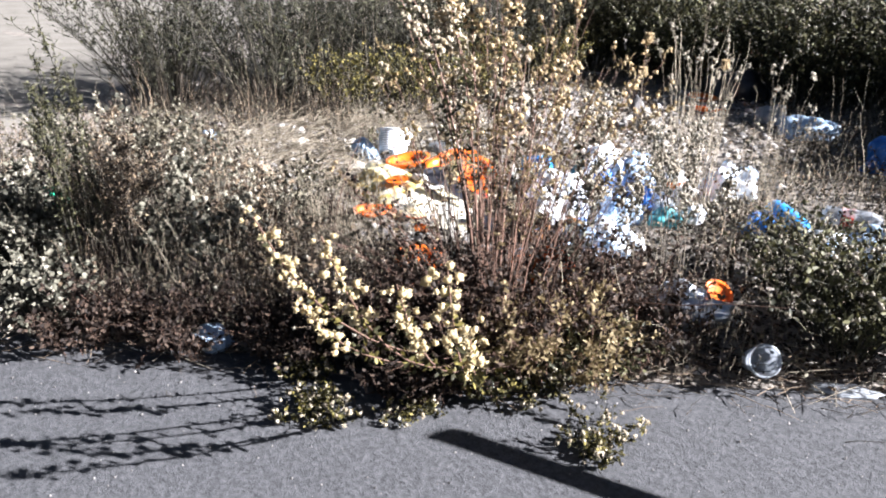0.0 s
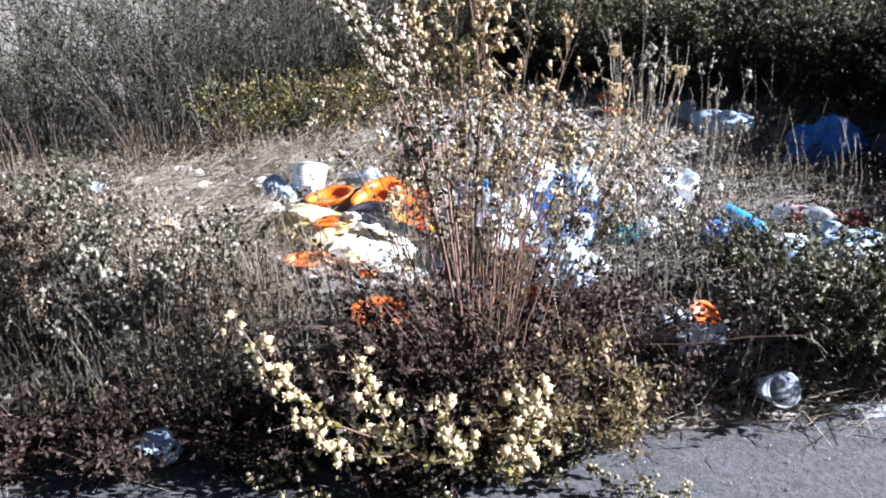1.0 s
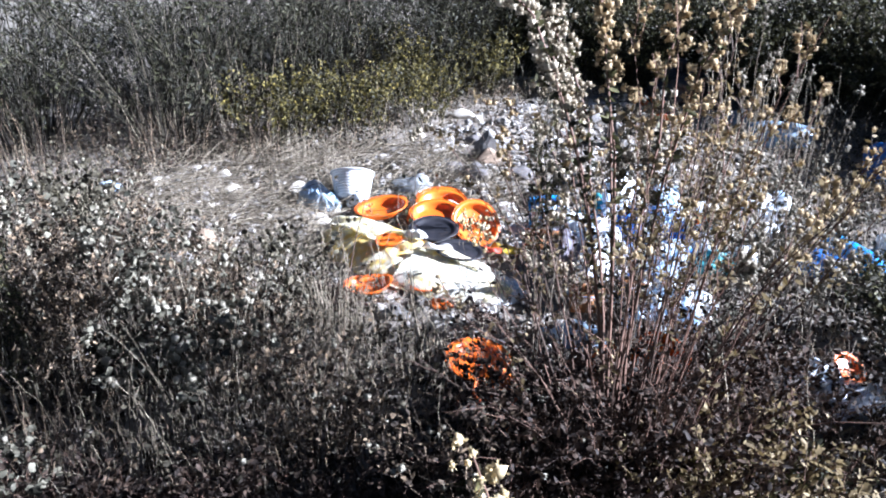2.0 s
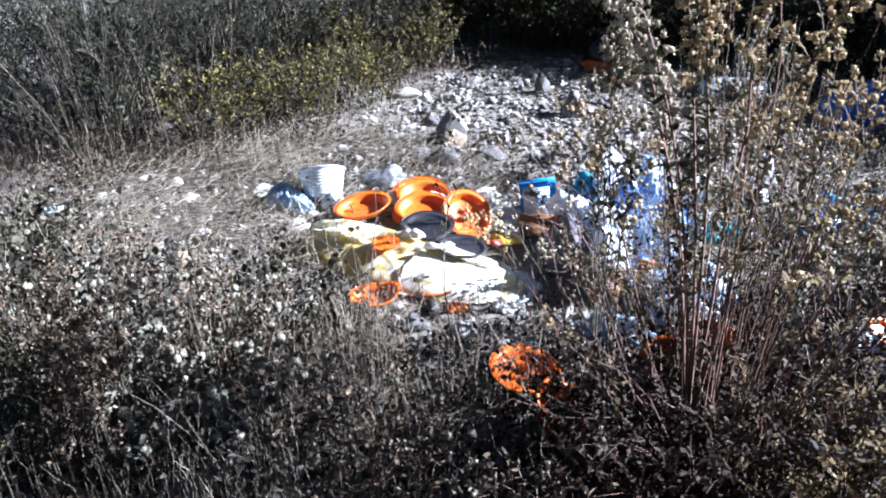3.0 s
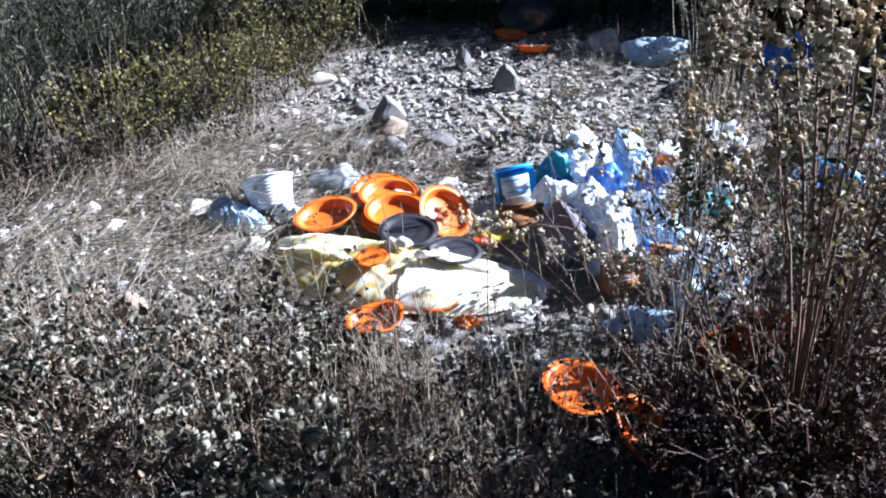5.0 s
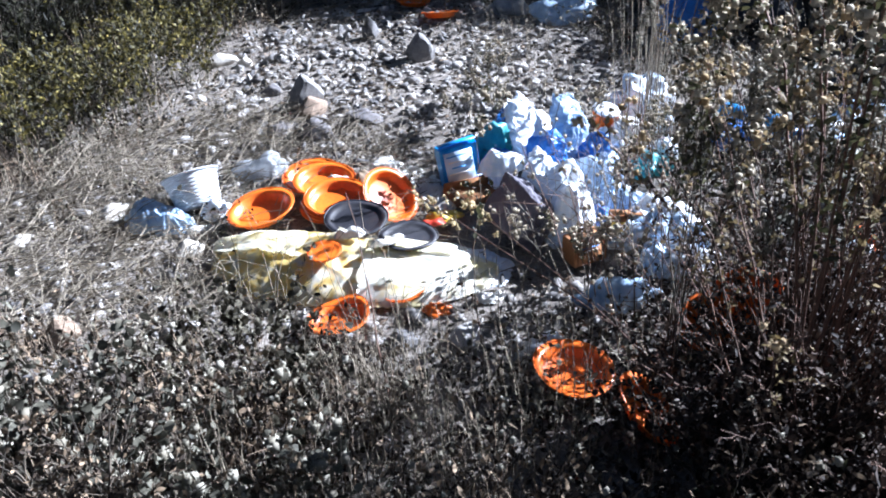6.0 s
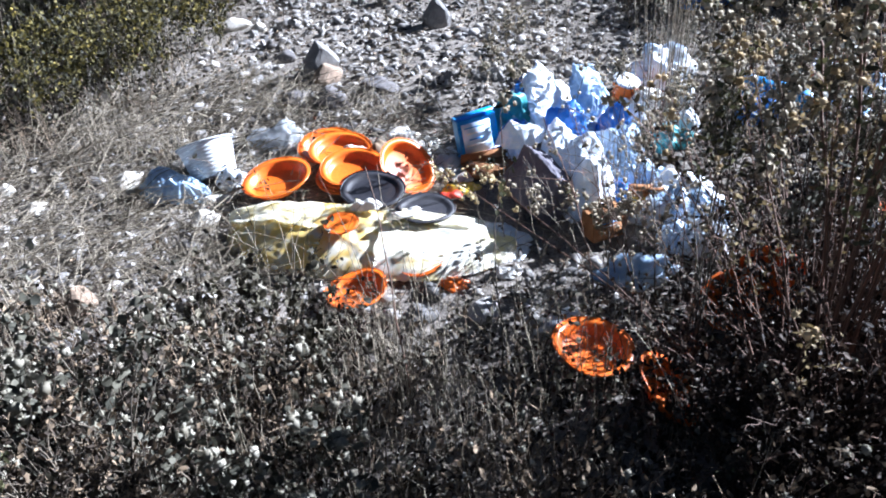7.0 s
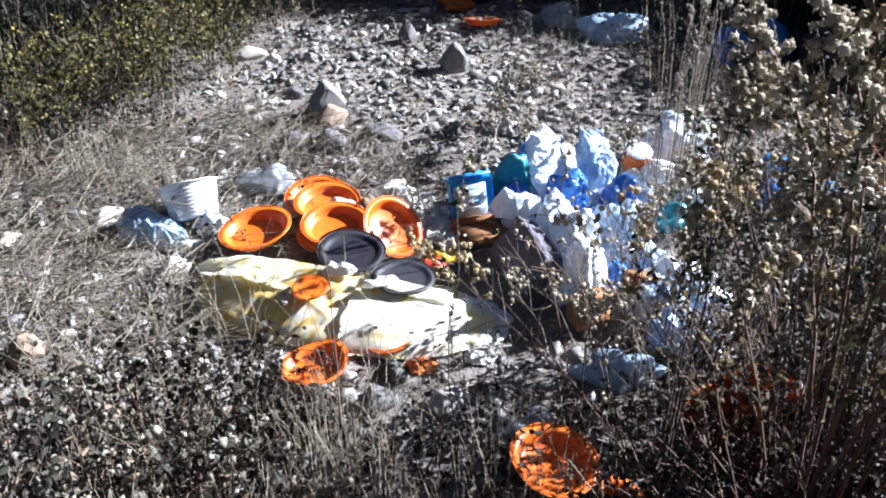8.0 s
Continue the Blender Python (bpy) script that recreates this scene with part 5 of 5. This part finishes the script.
def carton(label, at, size, mat, face_mat, rz, rx=0.0, ry=0.0, bars=4):
    """A carton with a printed panel on its front: lines of print as plain bars."""
    top = thing("carton", label, "carton", at, "", rz, rx, ry)
    bm = bmesh.new()
    box(bm, size, (0, 0, size[2] / 2), 0.003)
    part("box", bend(bm, 0.0012, at[0] * 9, 9), mat, top, "", False)
    bm = bmesh.new()
    box(bm, (size[0] * 0.74, 0.003, size[2] * 0.72), (-size[0] * 0.05, -size[1] / 2 - 0.004, size[2] * 0.54), 0.001)
    lab = part("label", bm, face_mat, top)
    for i in range(bars):
        bm = bmesh.new()
        box(bm, (size[0] * (0.56 - 0.09 * (i % 3)), 0.002, size[2] * 0.028), (-size[0] * 0.08, -size[1] / 2 - 0.0066, size[2] * (0.80 - 0.14 * i)), 0)
        part("print_line", bm, WHITE_PAPER if i % 2 else BLUE_PRINT, lab)
    bm = bmesh.new()
    box(bm, (size[0] * 0.98, size[1] * 0.5, 0.003), (0, -size[1] * 0.2, size[2] + 0.012), 0.001)
    part("flap", bend(bm, 0.006, at[1] * 7, 9), mat, top)
    return top


blue_carton = carton("blue printed carton with a light label, standing on rubbish", (0.575, 0.11, 0.012), (0.135, 0.065, 0.145), BLUE_PRINT, LABEL_BLUE, 14, -10, -5)
bm = bmesh.new()
box(bm, (0.137, 0.004, 0.028), (0, -0.0335, 0.016), 0.001)
part("navy_band", bm, NAVY_PRINT, blue_carton, "navy printed band")
bm = bmesh.new()
cb_ = thing("cardboard_piece", "torn brown cardboard lying in rubbish", "cardboard", (0.60, 0.02), "", 20, 4, 4)
box(bm, (0.17, 0.11, 0.006), (0, 0, 0.012), 0.001)
part("sheet", bend(bm, 0.006, 3, 6), BROWN_CARD, cb_)
bm = bmesh.new()
box(bm, (0.17, 0.006, 0.04), (0, 0.055, 0.028), 0.001)
part("flap", bend(bm, 0.006, 4, 6), BROWN_CARD, cb_)

# heap of bags to the sunny side
def soft_box(co):
    """Pushes a ball out towards a slumped box."""
    m = max(abs(co.x), abs(co.y), abs(co.z)) + 1e-6
    return co.lerp(co / m * co.length, 0.72)


crumpled("plastic_bag", "crumpled blue plastic bag in the heap", "plastic bag", BLUE_FILM, (0.86, 0.19), (0.045, 0.04, 0.09), 0.42, 2.2, 44, 0, 4)
crumpled("plastic_bag", "crumpled teal plastic bag", "plastic bag", TEAL_FILM, (0.72, 0.34), (0.06, 0.04, 0.08), 0.45, 2.4, 46, 0, 3)
crumpled("plastic_bag", "crumpled blue plastic bag in the heap", "plastic bag", BLUE_FILM, (1.06, 0.20), (0.06, 0.05, 0.07), 0.45, 2.4, 47, 0, 3)
crumpled("plastic_bag", "crumpled teal plastic bag", "plastic bag", TEAL_FILM, (1.22, 0.10), (0.06, 0.05, 0.045), 0.45, 2.4, 48, 0, 3)
crumpled("plastic_bag", "crumpled white plastic bag", "plastic bag", WHITE_FILM, (1.10, -0.33), (0.10, 0.08, 0.09), 0.45, 2.4, 49, 0, 5, print_mat=PALE_BLUE)
crumpled("plastic_bag", "crumpled white plastic bag", "plastic bag", WHITE_FILM, (1.33, 0.58), (0.10, 0.07, 0.10), 0.45, 2.4, 50, 0, 5, print_mat=PALE_BLUE)
crumpled("plastic_bag", "crumpled white plastic bag under the shrub", "plastic bag", WHITE_FILM, (1.14, -0.50), (0.07, 0.05, 0.06), 0.45, 2.4, 51, 0, 3)
crumpled("plastic_bag", "white and pale blue plastic scraps under twigs", "plastic bag", PALE_BLUE, (0.93, -0.60), (0.08, 0.05, 0.045), 0.5, 2.6, 52, 0, 3)
crumpled("wrapper", "crumpled silver-grey wrapper in the weeds", "wrapper", FOIL, (0.68, -0.80), (0.055, 0.04, 0.035), 0.5, 2.6, 53, 0, 3)
flat_bag("tissue", "crumpled white tissue on the gravel", "tissue", WHITE_PAPER, (0.58, -0.55), (0.04, 0.025), 54, 0, 0.005, 0.032, group="tissues", scale=16)
crumpled("wrapper", "crumpled orange wrapper by the bag", "wrapper", ORANGE, (0.43, -0.58), (0.03, 0.02, 0.016), 0.5, 2.6, 55, 0, 3)
carton("small brown and orange carton under twigs", (0.88, -0.40, 0.0), (0.11, 0.07, 0.08), BROWN_CARD, BROWN_CARD, 20, 0, 0, 2)
carton("small brown carton under twigs", (1.02, -0.32, 0.0), (0.10, 0.06, 0.09), BROWN_CARD, YELLOW_PRINT, -15, 0, 0, 2)
for i, (x, y, sx, sy, rz) in enumerate(((1.04, -0.08, 0.09, 0.06, 20), (0.72, 0.12, 0.07, 0.05, 60), (1.12, 0.32, 0.09, 0.06, -30), (0.96, 0.20, 0.10, 0.06, 10), (0.80, -0.02, 0.07, 0.05, 80), (1.20, -0.20, 0.08, 0.05, 0))):
    flat_bag("plastic_bag", "crumpled slack white plastic bag in the heap", "plastic bag", WHITE_FILM if i % 3 else PALE_BLUE, (x, y), (sx, sy), 90 + i, rz, 0.008, 0.020, n=60, scale=40, drape=0.05)
flat_bag("plastic_bag", "stiff white plastic bag standing in the heap", "plastic bag", WHITE_FILM, (0.82, 0.28, 0.115), (0.095, 0.13), 101, 42, 0.010, 0.008, 60, 10, n=80, scale=38, drape=0.03)
flat_bag("plastic_bag", "blue-white plastic bag standing in the heap", "plastic bag", PALE_BLUE, (0.99, 0.32, 0.11), (0.075, 0.11), 102, 34, 0.010, 0.009, 60, -6, n=80, scale=38, drape=0.03)
# the sack's shaded face is put into its grey colour
crumpled("plastic_sack", "box-shaped slumped sack in the heap, grey as its shaded side", "sack", SHADE_GREY, (0.725, -0.20), (0.048, 0.13, 0.080), 0.08, 3.6, 43, 16, 6, shape=soft_box, sink=0.85, ry=34)
flat_bag("plastic_bag", "crinkled white plastic bag slumped against the grey sack", "plastic bag", WHITE_FILM, (0.85, -0.14, 0.0), (0.10, 0.235), 112, 8, 0.008, 0.018, n=110, scale=30, drape=0.165)
flat_bag("plastic_bag", "crumpled white plastic scrap on the long sack", "plastic bag", WHITE_FILM, (0.70, 0.00, 0.11), (0.075, 0.055), 111, 20, 0.008, 0.02, n=50, scale=24, drape=0.05)
for i, (x, y, z, sx, sy, rx) in enumerate(((0.76, 0.42, 0.0, 0.07, 0.05, 0), (0.90, 0.46, 0.0, 0.08, 0.06, 0), (0.70, 0.36, 0.02, 0.05, 0.06, 40), (0.72, 0.24, 0.0, 0.06, 0.05, 0), (1.16, 0.22, 0.0, 0.07, 0.05, 0),
                                           (1.08, -0.14, 0.03, 0.05, 0.06, 40), (1.22, 0.34, 0.03, 0.05, 0.06, 45), (0.98, -0.22, 0.0, 0.06, 0.05, 0), (1.30, 0.20, 0.0, 0.06, 0.06, 0), (1.18, -0.38, 0.03, 0.06, 0.07, 40),
                                           (0.88, 0.40, 0.06, 0.05, 0.08, 55), (0.80, 0.56, 0.0, 0.06, 0.05, 0), (1.36, 0.42, 0.0, 0.06, 0.05, 0), (1.06, -0.46, 0.0, 0.07, 0.05, 0))):
    flat_bag("plastic_scrap", ("crumpled white plastic scrap in the heap", "crumpled pale blue plastic scrap in the heap", "crumpled white paper scrap in the heap", "small crumpled blue plastic scrap in the heap")[i % 4], "plastic scrap",
             (WHITE_FILM, PALE_BLUE, WHITE_PAPER, BLUE_FILM)[i % 4], (x, y, G(x, y) + z), (sx, sy), 120 + i, 47 * i, 0.008, 0.020, rx, n=50, scale=44, drape=0.05, group="plastic scraps in the heap")
flat_bag("plastic_bag", "crumpled blue-white plastic bag behind the long one", "plastic bag", PALE_BLUE, (1.02, 0.06), (0.11, 0.10), 105, 30, 0.010, 0.020, n=80, scale=38, drape=0.09)
flat_bag("plastic_bag", "white plastic bag lying under the standing ones", "plastic bag", WHITE_FILM, (0.92, 0.32), (0.15, 0.10), 106, -10, 0.010, 0.020, n=80, scale=38, drape=0.09)
flat_bag("plastic_bag", "blue plastic bag slumped in the heap", "plastic bag", BLUE_FILM, (0.90, 0.14, 0.09), (0.045, 0.07), 104, 10, 0.010, 0.014, 55, 0, n=80, scale=38, drape=0.03)
pot = thing("pot", "small orange plastic pot with a white lid", "pot", (1.13, 0.40, 0.05), "", 0, 12, 10)
part("cup", lathe([(0, 0), (0.036, 0), (0.047, 0.07), (0.045, 0.07), (0.034, 0.003), (0, 0.003)]), ORANGE, pot)
part("lid", lathe([(0, 0.072), (0.050, 0.071), (0.051, 0.076), (0.046, 0.079), (0, 0.080)]), WHITE_PLASTIC, pot)


def bottle(label, at, mat, cap_mat, label_mat, rz, length=0.26, radius=0.042):
    """A plastic bottle lying on its side, with cap and paper band."""
    top = thing("bottle", label, "bottle", (at[0], at[1], ground_z(*at) + radius), "plastic bottles", rz, 0, 90)
    L, r = length, radius
    part("body", bend(lathe([(0, -L / 2), (r * 0.85, -L / 2), (r, -L / 2 + 0.012), (r, 0.0), (r * 0.93, 0.006), (r, 0.012), (r, L * 0.22), (r * 0.75, L * 0.34), (r * 0.33, L * 0.42), (r * 0.33, L * 0.47), (0, L * 0.47)]), 0.004, at[0]), mat, top)
    part("cap", lathe([(0, L * 0.475), (r * 0.38, L * 0.475), (r * 0.38, L * 0.54), (0, L * 0.545)]), cap_mat, top)
    part("band", lathe([(r * 1.02, -L * 0.22), (r * 1.035, -L * 0.215), (r * 1.035, -L * 0.03), (r * 1.02, -L * 0.025), (r * 1.02, -L * 0.22)]), label_mat, top)
    return top


bottle("blue plastic bottle with a white band lying on straw", (1.68, 0.27), BLUE_PRINT, NAVY_PRINT, LABEL_BLUE, -48, 0.30, 0.048)
bottle("clear plastic bottle under twigs", (1.88, 0.50), CLEAR, RED_PRINT, RED_PRINT, 10)
crumpled("plastic_bag", "crumpled blue plastic bag in the weeds", "plastic bag", BLUE_FILM, (1.58, 0.20), (0.07, 0.05, 0.05), 0.45, 2.4, 61, 0, 3)
carton("pale blue and white carton in the weeds", (1.84, 0.10, 0.0), (0.13, 0.08, 0.11), WHITE_PLASTIC, LABEL_BLUE, 25, 0, 6, 3)
crumpled("plastic_bag", "crumpled pale plastic in the weeds", "plastic bag", PALE_BLUE, (2.02, 0.22), (0.12, 0.09, 0.08), 0.45, 2.4, 62, 0, 4)
crumpled("wrapper", "crumpled silver and white wrapper in the weeds", "wrapper", FOIL, (1.66, -0.66), (0.10, 0.06, 0.05), 0.5, 2.6, 63, 30, 4)
crumpled("plastic_bag", "crumpled pale plastic wrapper in the weeds", "plastic bag", WHITE_FILM, (1.58, -0.60), (0.07, 0.05, 0.06), 0.5, 2.6, 64, 30, 3)

# back of the clearing
crumpled("rubbish_bag", "bulging knotted blue rubbish bag", "rubbish bag", BLUE_FILM, (1.88, 1.55), (0.15, 0.12, 0.15), 0.40, 1.8, 71, 0, 5, knot=(0.05, 0, 0.13, 0.028))
crumpled("rubbish_bag", "black rubbish bag below the shrubs", "rubbish bag", BLACK_FILM, (0.63, 2.62), (0.20, 0.15, 0.16), 0.22, 2.0, 72, 0, 4, knot=(0.0, 0, 0.17, 0.05))
crumpled("plastic_bag", "pale blue translucent bag below the shrubs", "plastic bag", PALE_BLUE, (1.32, 1.92), (0.15, 0.10, 0.085), 0.40, 2.2, 73, 0, 4)
crumpled("plastic_bag", "dusty clear plastic bag below the shrubs", "plastic bag", CLEAR, (1.05, 2.12), (0.09, 0.07, 0.06), 0.45, 2.2, 74, 0, 3)
crumpled("rubbish_bag", "dark rubbish bag in the shade of shrubs", "rubbish bag", BLACK_FILM, (2.3, 1.5), (0.20, 0.17, 0.15), 0.22, 2.0, 75, 0, 4)
flat_bag("paper_sheet", "white paper sheet on the gravel", "paper", WHITE_PAPER, (0.20, 2.36), (0.15, 0.06), 76, 8, 0.005, 0.012)
flat_bag("paper_sheet", "pale paper sheet below the shrubs", "paper", WHITE_PAPER, (-0.55, 2.85), (0.16, 0.05), 77, 8, 0.005, 0.012)
crumpled("wrapper", "orange-red wrapper behind the plate", "wrapper", RED_PRINT, (2.05, 0.62), (0.08, 0.05, 0.04), 0.4, 2.4, 78, 0, 3)
crumpled("wrapper", "small pale cyan plastic scrap on straw", "wrapper", PALE_BLUE, (-1.37, -0.27), (0.045, 0.035, 0.03), 0.4, 2.4, 79, 0, 3)
crumpled("wrapper", "small bright green plastic scrap in weeds", "wrapper", GREEN_PRINT, (-1.02, -1.38), (0.06, 0.04, 0.05), 0.4, 2.4, 80, 0, 3)

# along the asphalt
cup = thing("clear_cup", "clear plastic cup lying beside the asphalt", "cup", (1.91, -0.86, 0.045), "", 40, 60, 0)
part("wall", lathe([(0, -0.04), (0.032, -0.04), (0.046, 0.045), (0.0445, 0.045), (0.031, -0.038), (0, -0.038)]), CLEAR, cup)
part("rim", lathe([(0.044, 0.044), (0.049, 0.044), (0.049, 0.049), (0.044, 0.049), (0.044, 0.044)]), CLEAR, cup)
flat_bag("tissue", "crumpled white tissue at the asphalt's edge", "tissue", WHITE_PAPER, (1.46, -1.14), (0.055, 0.025), 81, -40, 0.005, 0.032, group="tissues", scale=16)
flat_bag("tissue", "crumpled white tissue at the asphalt's edge", "tissue", WHITE_PAPER, (1.19, -1.45), (0.028, 0.024), 82, 0, 0.005, 0.032, group="tissues", scale=16)
flat_bag("tissue", "small white tissue under the shrub", "tissue", WHITE_PAPER, (1.33, -1.40), (0.02, 0.016), 83, 0, 0.005, 0.032, group="tissues", scale=16)
flat_bag("paper_scrap", "torn strip of white paper in dead grass", "paper", WHITE_PAPER, (0.93, -1.46), (0.05, 0.018), 84, 20, 0.004, 0.006)
flat_bag("paper_scrap", "torn white paper at the asphalt's edge", "paper", WHITE_PAPER, (1.76, -0.96), (0.04, 0.02), 85, 20, 0.004, 0.006)
crumpled("plastic_bag", "crumpled pale blue plastic bag on the shaded verge", "plastic bag", PALE_BLUE, (0.52, -1.73), (0.075, 0.045, 0.04), 0.45, 2.6, 86, 20, 4)
flat_bag("clear_film", "creased clear film at the asphalt's edge", "plastic", CLEAR, (2.14, -0.80), (0.09, 0.035), 87, 25, 0.005, 0.015)

# unseen leaning post, added out of view to throw a shadow over the asphalt
post = thing("shadow_post", "leaning wooden post, unseen, added to cast a shadow", "post", (3.20, -1.39, 0.0))
post.matrix_basis = look((3.20, -1.39, 0.0), (3.42, -1.84, -0.9))
bm = bmesh.new()
box(bm, (0.055, 0.055, 1.04), (0, 0, 0.50), 0.006)
part("shaft", bm, OLD_WOOD, post)
bm = bmesh.new()
box(bm, (0.062, 0.062, 0.02), (0, 0, 1.026), 0.006)
part("top", bm, OLD_WOOD, post)

# single stones of the clearing, pieces of the ground
for i in range(260):
    while True:
        x, y = rng.uniform(-0.5, 1.0), rng.uniform(0.30, 2.2)
        if clearing(x, y) and not under_things(x, y):
            break
    s = rng.uniform(0.012, 0.042)
    ob = new("stone", kinds[i % 6])
    ob.parent = ground
    ob.matrix_basis = Matrix.LocRotScale((x, y, ground_z(x, y) + s * 0.25), Euler(rng.uniform(0, 6, 3)), (s, s * rng.uniform(0.5, 1.3), s * rng.uniform(0.2, 0.6)))
